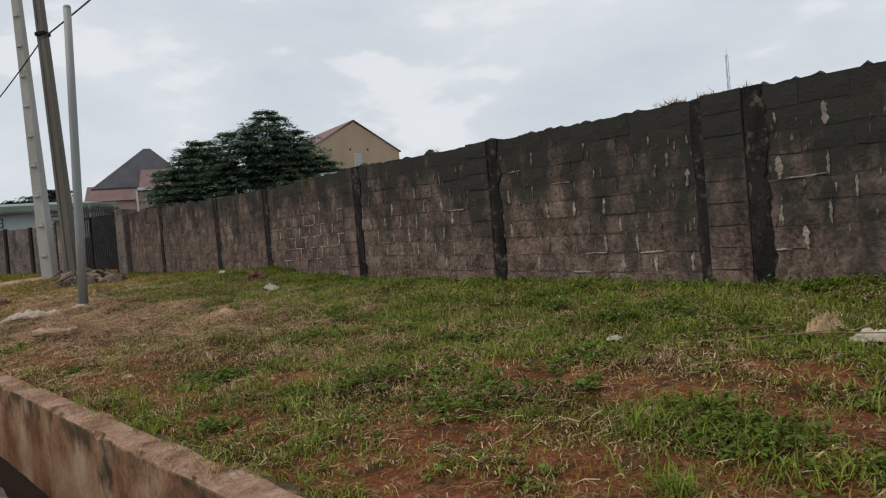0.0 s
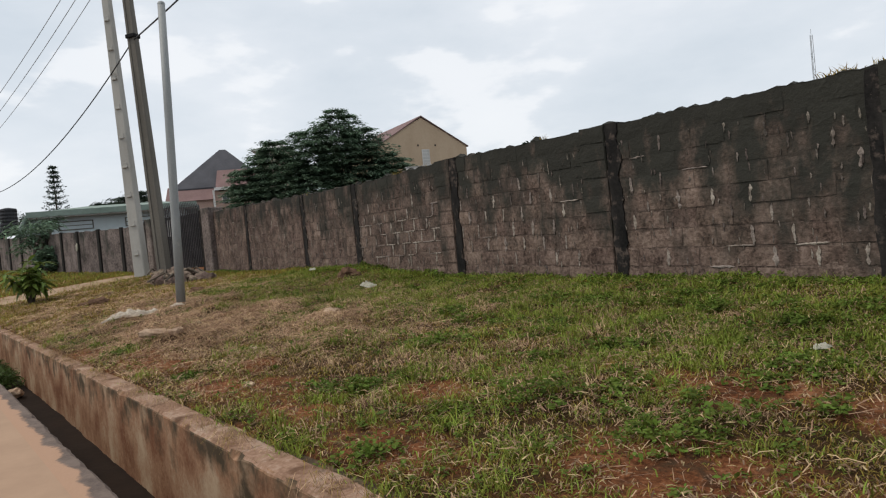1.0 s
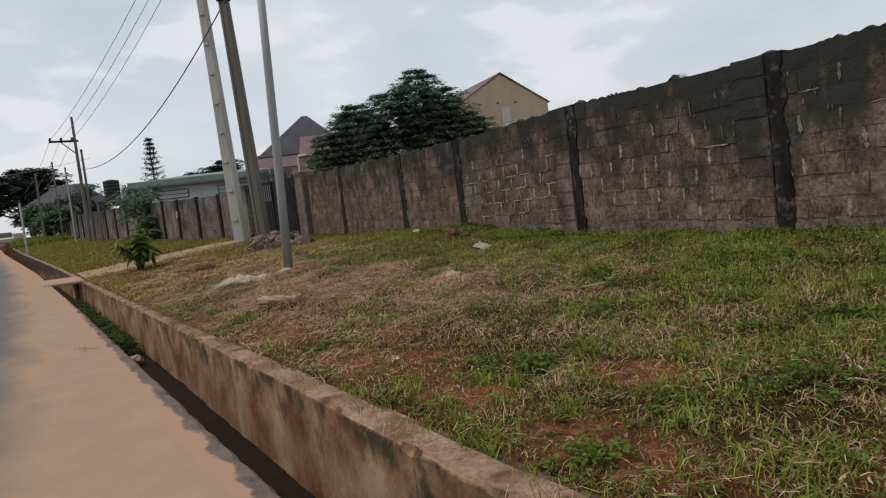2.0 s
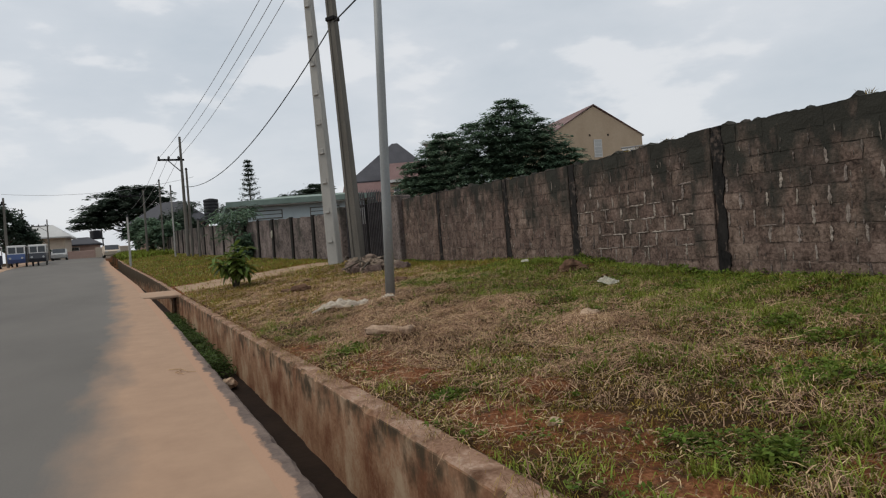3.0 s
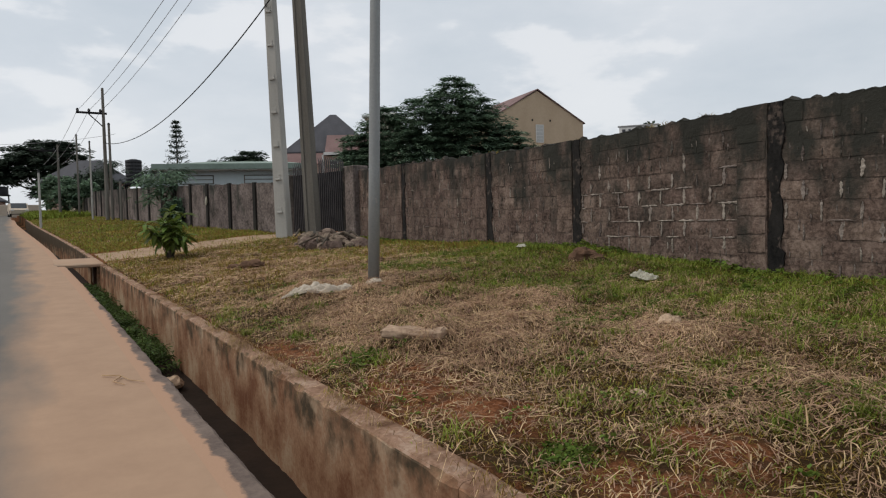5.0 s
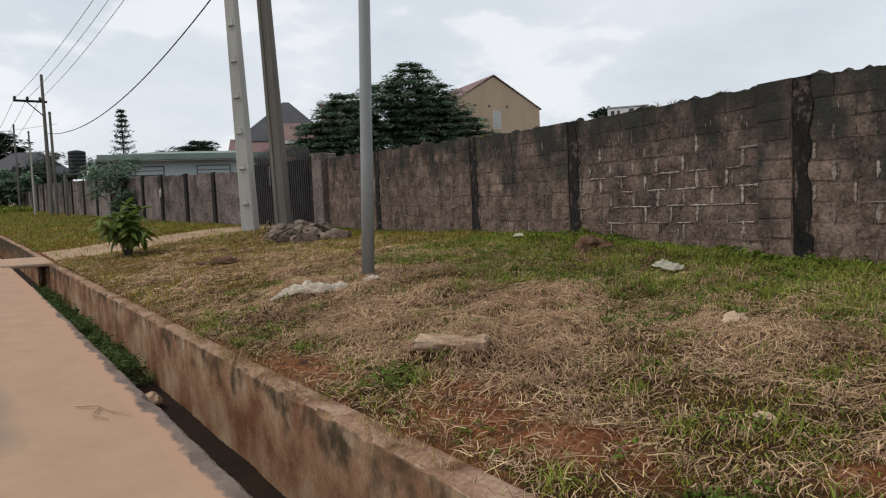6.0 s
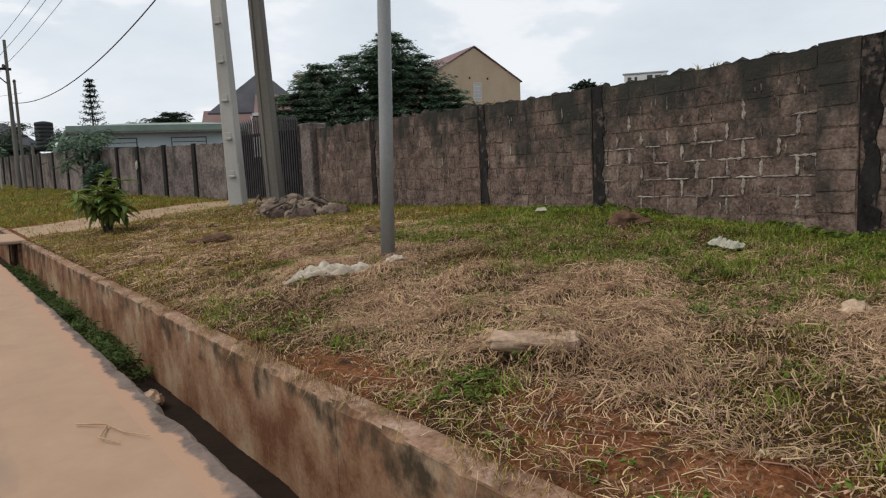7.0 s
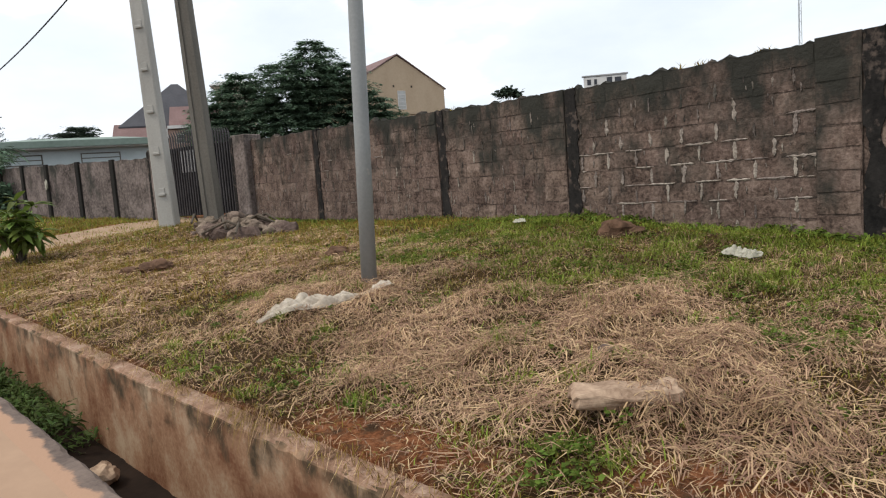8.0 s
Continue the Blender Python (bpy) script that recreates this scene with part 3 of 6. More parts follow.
def drain():
    """The open concrete drain: cast lengths on both sides, and silt along the bottom."""
    body = thing("roadside_drain", "open roadside drain with rust-stained concrete sides", "drain", kind="structure")
    starts = list(np.arange(6.1, -22.3, -2.84))
    starts = starts + [-24.7 - 3.0 * i for i in range(14)]
    for n0, a in enumerate(starts):
        b = a - (2.836 if a > -22 else 2.995)
        if a > -22:
            b = max(b, -22.55)
        for side in (0, 1):
            xs = np.linspace(a, b if side else b - 0.004, 60)
            vv, ff = [], []
            for x in xs:
                y, z = float(drain_y(x)), float(road_z(x))
                ch = 0.012 * noise.noise(Vector((x * 3.3, side * 9.0, 1))) + 0.008 * noise.noise(Vector((x * 11, side * 9.0, 2)))
                chip = max(0.0, noise.noise(Vector((x * 6.1, 4.4 + side * 5, 3))) - 0.18) * 0.045
                if side:
                    ch += float(face_off(x))
                    prof = [(ch, -0.86), (ch, -0.02 - chip), (0.02 + chip + ch, 0.0), (0.135, 0.004), (0.16, -0.02), (0.16, -0.86)]
                else:
                    prof = [(-0.96, -0.86), (-0.96, -0.001), (-0.87 + ch, -0.003), (-0.79 - chip + ch, -0.006 + ch), (-0.765 + ch, -0.03 - chip), (-0.765 + ch, -0.86)]
                vv += [(x, y + p, z + q) for p, q in prof]
            k = len(prof)
            for i in range(len(xs) - 1):
                for j in range(k - 1):
                    ff.append((i * k + j, i * k + j + 1, (i + 1) * k + j + 1, (i + 1) * k + j))
            ff += [tuple(range(k)), tuple(range((len(xs) - 1) * k, len(xs) * k))[::-1]]
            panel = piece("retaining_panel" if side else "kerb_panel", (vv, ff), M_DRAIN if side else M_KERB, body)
            if side:
                vv, ff = [], []
                for x in xs:
                    y, z = float(drain_y(x)), float(road_z(x))
                    ch = 0.012 * noise.noise(Vector((x * 3.3, 9.0, 1))) + 0.008 * noise.noise(Vector((x * 11, 9.0, 2)))
                    chip = max(0.0, noise.noise(Vector((x * 6.1, 9.4, 3))) - 0.18) * 0.045
                    back = 0.03 * noise.noise(Vector((x * 2.3, 5.0, 7)))
                    off = float(face_off(x))
                    vv += [(x, y + p, z + q) for p, q in ((0.006 + chip + ch + off, -0.012 - 0.5 * chip), (0.026 + chip + ch + off, 0.005), (0.13 + off, 0.012), (0.18 + 0.9 * off + back, 0.012), (0.19 + 0.9 * off + back, -0.02))]
                ff = [(5 * i + j, 5 * i + j + 1, 5 * i + j + 6, 5 * i + j + 5) for i in range(len(xs) - 1) for j in range(4)]
                piece("rim", (vv, ff), M_RIM, panel, "rim dusted with red earth")
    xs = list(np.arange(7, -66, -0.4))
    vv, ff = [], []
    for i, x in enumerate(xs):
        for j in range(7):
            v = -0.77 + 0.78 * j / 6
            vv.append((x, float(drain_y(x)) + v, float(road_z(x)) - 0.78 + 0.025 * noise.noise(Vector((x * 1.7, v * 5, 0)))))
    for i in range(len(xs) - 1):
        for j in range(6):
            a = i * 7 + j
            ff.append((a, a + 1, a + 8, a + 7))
    piece("silt", (vv, ff), M_MUD, body, "wet silt, darkened for the shade in the drain", smooth=True)
    return body


drain()


def culvert():
    slab = thing("culvert_slab", "concrete culvert slab across the drain, dusted with sand", "culvert", kind="structure")
    x0, x1 = -24.68, -22.62
    y, z = float(drain_y(-23.6)), float(road_z(-23.6))
    sheer = (float(road_z(x0)) - float(road_z(x1))) / (x0 - x1)
    g = box(x0, y - 1.0, z - 0.08, x1, y + 0.5, z + 0.008, 0.02)
    piece("deck", ([(p.x, p.y, p.z + (p.x + 23.6) * sheer) for p in g[0]], g[1]), M_SAND, slab)
    for yy in (y - 1.1, y + 0.0):
        g = box(x0 + 0.05, yy, z - 0.7, x1 - 0.05, yy + 0.16, z - 0.1, 0.01)
        piece("headwall", ([(p.x, p.y, p.z + (p.x + 23.6) * sheer) for p in g[0]], g[1]), M_DRAIN, slab)


culvert()


def trodden_way():
    """The earth track from the culvert to the gate."""
    vv, ff = [], []
    rows, cols = 44, 9
    for i in range(rows):
        v = 0.2 + 7.2 * i / (rows - 1)
        mid = float(np.interp(v, [0, 1.5, 3.2, 5, 8], [-24.3, -24.0, -24.2, -24.8, -25.5]))
        half = float(np.interp(v, [0, 1, 4, 7.4], [1.5, 1.8, 1.8, 2.0]))
        for j in range(cols):
            w = (j / (cols - 1) * 2 - 1) * (half + 0.18 * noise.noise(Vector((v * 2.1, (j > 4) * 5.0, 0))))
            x = mid + w
            y = v + float(drain_y(x))
            edge = 1 - abs(j / (cols - 1) * 2 - 1)
            vv.append((x, y, float(ground_z(x, y)) + (0.018 if edge > 0 else -0.03)))
    for i in range(rows - 1):
        for j in range(cols - 1):
            a = i * cols + j
            ff.append((a, a + 1, a + cols + 1, a + cols))
    tagged(new("dirt_track", mesh_of("dirt_track", vv, ff, M_PATH, True)), "pale trodden earth track leading to the gate", "track", kind="structure")


trodden_way()


# ---- the block wall ----
WALL_AT = pose(0, 5.66, 0, 0, 0, math.degrees(math.atan(-0.083)))
PIERS = [3.6, -0.16, -3.98, -7.66, -11.6, -14.62, -19.3]


def wall_top(u):
    return float(np.interp(-u, [-8, .4, 4, 7.6, 11.5, 14.5, 19.2, 23], [2.25, 2.41, 2.48, 2.58, 2.58, 2.65, 2.83, 2.95]))


def uneven_block(w, d, h, seed):
    """A hollow sandcrete block with a rough face and chipped edges, its front near the plane y = 0."""
    rnd = random.Random(seed)
    nx, nz = 4, 2
    v, f = [], []
    for k in range(nz + 1):
        for i in range(nx + 1):
            rim = i in (0, nx) or k in (0, nz)
            chip = rnd.random() ** 3 * 0.02 if rim else 0.0
            x, z = (i / nx - 0.5) * w, (k / nz - 0.5) * h
            x -= math.copysign(chip if i in (0, nx) else rnd.uniform(-.012, .012), x)
            z -= math.copysign(chip if k in (0, nz) else rnd.uniform(-.012, .012), z)
            v.append((x, rnd.uniform(0.0, 0.006) if rim else rnd.uniform(-.006, .003), z))
    ids = [[k * (nx + 1) + i for i in range(nx + 1)] for k in range(nz + 1)]
    f += [(ids[k][i], ids[k][i + 1], ids[k + 1][i + 1], ids[k + 1][i]) for k in range(nz) for i in range(nx)]
    ring = ids[0] + [ids[k][nx] for k in range(1, nz)] + ids[nz][::-1] + [ids[k][0] for k in range(nz - 1, 0, -1)]
    n0 = len(v)
    v += [(v[q][0], d, v[q][2]) for q in ring]
    f += [(ring[(q + 1) % len(ring)], ring[q], n0 + q, n0 + (q + 1) % len(ring)) for q in range(len(ring))]
    return v, f


def block_wall():
    wall = thing("wall_north", "tall weathered sandcrete block wall with black stains", "wall", kind="structure", at=WALL_AT)
    us = np.r_[np.arange(7, -23.0, -0.25), -23.0]
    # mortar body, with a front just behind the faces of the blocks
    vv, ff = [], []
    for u in us:
        t = wall_top(u)
        fr = -0.002 + 0.002 * noise.noise(Vector((u * 3, 0, 0)))
        vv += [(u, fr, -0.3), (u, fr, t - 0.02), (u, 0.21, t - 0.02), (u, 0.21, -0.3)]
    for i in range(len(us) - 1):
        a = 4 * i
        ff += [(a + j, a + (j + 1) % 4, a + 4 + (j + 1) % 4, a + 4 + j) for j in range(4)]
    ff += [(0, 1, 2, 3), (4 * len(us) - 1, 4 * len(us) - 2, 4 * len(us) - 3, 4 * len(us) - 4)]
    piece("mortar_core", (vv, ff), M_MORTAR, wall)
    # crumbling mortar on the wall's top
    fine = np.arange(7, -23.0, -0.045)
    vv, ff = [], []
    for u in fine:
        t = wall_top(u) - 0.03
        h = 0.02 + 0.03 * noise.noise(Vector((u * 2.1, 0, 0))) + 0.15 * max(0, noise.noise(Vector((u * 4.3, 4, 0))) - 0.12) + 0.11 * max(0.0, noise.noise(Vector((u * 9.7, 8, 0))) - 0.1) + 0.03 * noise.noise(Vector((u * 19, 3, 0)))
        fr = -0.014 + 0.012 * noise.noise(Vector((u * 6, 2, 0)))
        vv += [(u, 0.012, t - 0.03), (u, fr + 0.01, t + 0.6 * h), (u, 0.06, t + h), (u, 0.15, t + h * (0.9 + 0.5 * noise.noise(Vector((u * 8, 6, 0))))), (u, 0.23, t - 0.03)]
    for i in range(len(fine) - 1):
        a = 5 * i
        ff += [(a + j, a + j + 1, a + 6 + j, a + 5 + j) for j in range(4)]
    ff += [(0, 1, 2, 3, 4), tuple(5 * len(fine) - 1 - j for j in range(5))]
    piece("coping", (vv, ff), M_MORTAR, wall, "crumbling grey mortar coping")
    for u in PIERS:
        t = wall_top(u)
        # recessed cast column, black with run-off
        vv, ff = [], []
        zs = np.linspace(-0.3, t + 0.01, 44)
        for z in zs:
            wob = 0.06 * noise.noise(Vector((u, z * 4.2, 0))) + 0.04 * noise.noise(Vector((u, z * 11.0, 4)))
            wob2 = 0.07 * noise.noise(Vector((u + 5, z * 3.7, 0))) + 0.05 * noise.noise(Vector((u + 3, z * 12.0, 7)))
            vv += [(u - 0.1 + wob, 0.2, z), (u - 0.09 + wob, -0.024, z), (u + 0.11 + wob2, -0.026 + wob * 0.06, z), (u + 0.1 + wob2, 0.2, z)]
        for i in range(len(zs) - 1):
            a = 4 * i
            ff += [(a + j, a + j + 1, a + 5 + j, a + 4 + j) for j in range(3)]
        e = 4 * (len(zs) - 1)
        ff.append((e, e + 1, e + 2, e + 3))
        piece("stained_column", (vv, ff), M_COLUMN_STAIN, wall, "black-stained cast column")
        if u > -1 and u < 1:
            zs2 = np.linspace(-0.3, t - 0.02, 40)
            vv, ff = [], []
            for z in zs2:
                a = 0.05 * noise.noise(Vector((u + 9, z * 2.7, 0))) + 0.02 * noise.noise(Vector((u, z * 8, 2)))
                vv += [(u - 0.7 + a, -0.001, z), (u - 0.69 + a, -0.021, z), (u - 0.555, -0.024, z)]
            for i in range(len(zs2) - 1):
                a = 3 * i
                ff += [(a, a + 1, a + 4, a + 3), (a + 1, a + 2, a + 5, a + 4)]
            piece("stained_strip", (vv, ff), M_COLUMN_STAIN, wall, "black run-off beside a pier")
        piece("pier_core", box(u - 0.56, -0.029, -0.3, u - 0.11, 0.1, t + 0.015), M_MORTAR, wall)
    return wall


def wall_blocks(wall):
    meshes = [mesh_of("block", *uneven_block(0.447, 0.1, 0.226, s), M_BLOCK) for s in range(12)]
    rnd = random.Random(4)
    far, smears = [], []

    def lay(u, z, w, front, slope):
        m = Matrix.Translation((u, front + rnd.uniform(-.014, -.004), z + rnd.uniform(-.006, .006))) @ Matrix.Rotation(slope + rnd.uniform(-.016, .016), 4, "Y") @ Matrix.Diagonal((w / 0.447, 1, 1, 1))
        if -12.3 < u < 0.6:
            ob = new("block", meshes[rnd.randrange(12)])
            ob.parent = wall
            ob.matrix_basis = m
        else:
            far.append(moved(uneven_block(0.447, 0.1, 0.226, rnd.randrange(50)), m))

    edges = [7.0] + PIERS + [-23.0]
    for b in range(len(edges) - 1):
        u1 = edges[b] - (0.56 if b else 0.0)
        u0 = edges[b + 1] + (0.06 if b + 1 < len(edges) - 1 else 0.0)
        slope = math.atan((wall_top(u1) - wall_top(u0)) / (u0 - u1))
        pale = {4: 0.8, 3: 0.62, 2: 0.5, 1: 0.5, 5: 0.5, 6: 0.5}.get(b, 0.45)
        for k in range(10):
            u = u1 - (0.23 if k % 2 else 0.0)
            first = True
            while u > u0 + 0.05:
                start = u1 if first else u
                w = 0.447 if not (first and k % 2) else 0.215
                if first and k % 2:
                    start, first = u1, False
                    end = start - 0.217
                    u = end - 0.013
                else:
                    first = False
                    end = max(start - 0.447, u0)
                    u = end - 0.013
                w = start - end
                mid = (start + end) / 2
                z = wall_top(mid) - 0.145 - 0.238 * k
                if w < 0.08 or z < 0.05:
                    continue
                lay(mid, z, w, 0.0, slope)
                net = (0, 0, 0.2, 0.75, 0.97, 0.97, 0.7, 0.12, 0, 0)[k] if b == 4 else (0, 0.05, 0.15, 0.45, 0.72, 0.75, 0.6, 0.35, 0.2, 0)[k] if b == 3 else (0, 0.05, 0.12, 0.3, 0.45, 0.5, 0.5, 0.35, 0.2, 0)[k] if b < 4 else 0.0
                if end > u0 + 0.02 and rnd.random() < net:
                    smears.append((end - 0.007, z, "v", rnd.uniform(0.19, 0.25)))
                elif end > u0 + 0.02 and 0 < k < 9 and rnd.random() < (0.95 if b < 4 else 1.3) * pale:
                    smears.append((end - 0.007, z + rnd.uniform(-.06, .06), "t", rnd.uniform(0.08, 0.22)))
                for _ in range(2 if 0 < k < 9 else 0):
                    smears.append((rnd.uniform(end, start), z + rnd.uniform(-.11, .11), "t", rnd.uniform(0.03, 0.11)))
                if rnd.random() < ((0, 0, 0.1, 0.8, 0.97, 0.97, 0.6, 0.0, 0, 0)[k] if b == 4 else 0.1 if b < 4 and 2 < k < 8 else 0.05):
                    smears.append((mid + rnd.uniform(-.12, .12), z - 0.119, "h", w * rnd.uniform(0.5, 1.0)))
        if b:
            for k in range(11):
                z = wall_top(edges[b]) - 0.1 - 0.238 * k
                if z > 0.05:
                    lay(edges[b] - 0.335, z, 0.44, -0.03, slope)
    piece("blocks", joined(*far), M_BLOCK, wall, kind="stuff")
    # pale mortar that was pressed out of the joints and left to set
    bands = {"t": ([], []), "net": ([], [])}
    for u, z, way, size in smears:
        vv, ff = bands["t" if way == "t" else "net"]
        n = max(5, int(size / 0.016))
        wide = {"t": rnd.uniform(0.009, 0.022), "v": rnd.uniform(0.014, 0.03), "h": rnd.uniform(0.006, 0.014)}[way]
        wide = min(wide, 0.11 * size)
        k0, drift = len(vv), 0.0
        phase = rnd.uniform(0, 99)
        for i in range(n + 1):
            q = i / n * 2 - 1
            drift += rnd.uniform(-.004, .004)
            fat = wide * (1.05 - abs(q) ** 5) * max(0.15, 0.9 + 0.9 * noise.noise(Vector((phase, i * 0.3, 0))))
            lo, hi = fat * rnd.uniform(0.7, 1.25), fat * rnd.uniform(0.7, 1.25)
            h = (0.016 if way == "h" else 0.02) + rnd.uniform(0.0, 0.006)
            if way in "vt":
                vv += [(u + drift - lo, -0.013, z + q * size / 2), (u + drift, -h, z + q * size / 2), (u + drift + hi, -0.013, z + q * size / 2)]
            else:
                vv += [(u + q * size / 2, -0.013, z + drift * 0.5 - lo), (u + q * size / 2, -h, z + drift * 0.5), (u + q * size / 2, -0.013, z + drift * 0.5 + hi)]
        for i in range(n):
            a = k0 + 3 * i
            ff += [(a, a + 1, a + 4, a + 3), (a + 1, a + 2, a + 5, a + 4)]
    piece("mortar_smears", bands["t"], M_SMEAR, wall, "dirty smeared mortar", kind="stuff")
    piece("pale_pointing", bands["net"], M_NET, wall, "pale ragged pointing", kind="stuff")


BLOCK_WALL = block_wall()


# ---- gate and the wall beyond it ----
def gate_piers():
    for x, y, h, w, lab in ((-23.25, 7.6, 3.08, 0.62, "square stained block gate pier beside the wall"), (-26.75, 6.45, 3.0, 0.45, "square stained block gate pier at the far wall")):
        z0 = float(ground_z(x, y))
        p = thing("gate_pier", lab, "gate pier", group="gate piers", at=pose(x, y, 0, 0, 0, 12))
        piece("shaft", box(-w / 2, -w / 2, z0 - 0.3, w / 2, w / 2, h + 0.05, 0.03), M_FAR_BLOCK, p)
        piece("stained_corner", box(-w / 2 - 0.012, -w / 2 - 0.012, z0 - 0.3, -w / 2 + 0.12, -w / 2 + 0.12, h - 0.01, 0.015), M_COLUMN_STAIN, p)


def iron_gate():
    a, b = Vector((-23.62, 7.42, 0)), Vector((-26.5, 6.55, 0))
    z0 = float(ground_z(-25, 6.9)) + 0.07
    ang = math.degrees(math.atan2(b.y - a.y, b.x - a.x))
    length = (b - a).length
    gate = thing("iron_gate", "dark iron double gate with slim bars and spiked top, closed", "gate", at=pose(a.x, a.y, z0, 0, 0, ang))
    for s in range(2):
        x0, x1 = s * length / 2 + 0.015, (s + 1) * length / 2 - 0.015
        piece("leaf_frame", joined(*[box(x0, -0.03, z, x1, 0.03, z + 0.06, 0.006) for z in (0.05, 0.95, 2.05)], *[box(x, -0.03, 0.05, x + 0.06, 0.03, 2.1, 0.006) for x in (x0, x1 - 0.06)]), M_GATE, gate)
        # Black sheet added behind the bars for the darkness in their gaps.
        piece("sheet", box(x0 + 0.06, 0.0, 0.11, x1 - 0.06, 0.012, 2.05), M_GATE, gate)
        n = 13
        for i in range(n):
            x = x0 + 0.1 + (x1 - x0 - 0.2) * i / (n - 1)
            h = 2.35 + 0.16 * math.sin(math.pi * (i + s * n) / (2 * n))
            piece("bar", joined(tube([(x, 0.045, 0.06), (x, 0.045, h)], 0.026, 6), tube([(x, 0.045, h), (x + 0.05, 0.06, h + 0.17)], [0.028, 0.002], 6)), M_GATE_BAR, gate)
    for i in range(5):
        x = length / 2 + 0.1 + 0.13 * i
        piece("pale_bar", tube([(x, 0.085, 1.35), (x, 0.085, 2.0)], 0.016, 6), M_GATE_PALE, gate)


FAR_WALL = [(-26.95, 6.4), (-33.3, 5.05), (-40, 4.2), (-48, 3.4), (-62, 2.35), (-76, 1.4)]


def far_wall():
    wall = thing("wall_far", "long grey block wall with dark piers beyond the gate", "wall", kind="structure")
    rnd = random.Random(8)
    for i in range(len(FAR_WALL) - 1):
        (xa, ya), (xb, yb) = FAR_WALL[i], FAR_WALL[i + 1]
        n = max(2, round(math.hypot(xb - xa, yb - ya) / 2.35))
        for k in range(n):
            x0, y0, x1, y1 = xa + (xb - xa) * k / n, ya + (yb - ya) * k / n, xa + (xb - xa) * (k + 1) / n, ya + (yb - ya) * (k + 1) / n
            z0, z1 = float(ground_z(x0, y0)), float(ground_z(x1, y1))
            tall = 1.92 if x0 > -60 else 1.5
            ang = math.atan2(y1 - y0, x1 - x0)
            length = math.hypot(x1 - x0, y1 - y0)
            m = Matrix.Translation((x0, y0, 0)) @ Matrix.Rotation(ang, 4, "Z")
            vv, ff = [], []
            for j in range(9):
                u = length * j / 8
                z = z0 + (z1 - z0) * j / 8
                t = z + tall + rnd.uniform(-.02, .03)
                vv += [(u, -0.1, z - 0.4), (u, -0.1, t), (u, 0.1, t), (u, 0.1, z - 0.4)]
            for j in range(8):
                a = 4 * j
                ff += [(a + q, a + q + 1, a + 5 + q, a + 4 + q) for q in range(3)]
            ff += [(0, 1, 2, 3), (32, 33, 34, 35)]
            piece("wall_panel", moved((vv, ff), m), M_FAR_BLOCK if x0 > -66 else M_CREAM, wall)
            piece("pier", moved(box(-0.11, 0.06, z0 - 0.4, 0.11, 0.17, z0 + tall + 0.05, 0.015), m), M_STAIN if x0 > -66 else M_CREAM, wall)
    return wall


gate_piers()
iron_gate()
far_wall()


# ---- poles and wires ----
def leaning(x, y, z, lean, turn):
    """A pole's place: turned about its own axis, then leaning down the road and towards it."""
    return Matrix.Translation((x, y, z)) @ Matrix.Rotation(radians(lean), 4, Vector((0.86, -0.5, 0))) @ Matrix.Rotation(radians(turn), 4, "Z")


def step_pole():
    """The pale tapered concrete pole with cast footholds."""
    x, y = -21.46, 4.5
    z = float(ground_z(x, y))
    pole = thing("concrete_pole", "pale tapered concrete utility pole with cast footholds", "utility pole", at=leaning(x, y, z, 1.5, 40))
    h = 10.5

    def half(q):
        return 0.205 - 0.008 * q, 0.15 - 0.005 * q

    vv, ff = [], []
    levels = np.linspace(-0.4, h, 24)
    for q in levels:
        a, b = half(q)
        c = 0.03
        vv += [(-a, -b + c, q), (-a + c, -b, q), (a - c, -b, q), (a, -b + c, q), (a, b - c, q), (a - c, b, q), (-a + c, b, q), (-a, b - c, q)]
    for i in range(len(levels) - 1):
        ff += [(8 * i + j, 8 * i + (j + 1) % 8, 8 * i + 8 + (j + 1) % 8, 8 * i + 8 + j) for j in range(8)]
    ff.append(tuple(range(8 * (len(levels) - 1), 8 * len(levels))))
    piece("shaft", (vv, ff), M_POLE, pole)
    for i in range(10):
        q = 0.75 + 0.95 * i
        a, b = half(q)
        piece("foothold", joined(box(-0.085, -b - 0.045, q, 0.085, -b + 0.01, q + 0.07, 0.015), box(-0.07, -b - 0.012, q + 0.07, 0.07, -b + 0.01, q + 0.19, 0.008)), M_POLE, pole)


def dark_pole():
    x, y = -19.2, 4.55
    z = float(ground_z(x, y))
    pole = thing("weathered_pole", "dark weathered grooved utility pole leaning slightly", "utility pole", at=leaning(x, y, z, 1.9, 35))
    prof = [(-1, -1), (-.45, -1), (-.45, -.8), (.45, -.8), (.45, -1), (1, -1), (1, 1), (.45, 1), (.45, .8), (-.45, .8), (-.45, 1), (-1, 1)]
    vv, ff = [], []
    levels = np.linspace(-0.4, 10.2, 16)
    for q in levels:
        a, b = 0.165 - 0.006 * q, 0.13 - 0.004 * q
        vv += [(p * a, r * b, q) for p, r in prof]
    k = len(prof)
    for i in range(len(levels) - 1):
        ff += [(k * i + j, k * i + (j + 1) % k, k * i + k + (j + 1) % k, k * i + k + j) for j in range(k)]
    ff.append(tuple(range(k * (len(levels) - 1), k * len(levels))))
    piece("shaft", (vv, ff), M_POLE_DARK, pole)
    piece("cable_clamp", box(-0.16, -0.15, 7.25, 0.16, 0.15, 7.37, 0.02), M_GATE, pole)


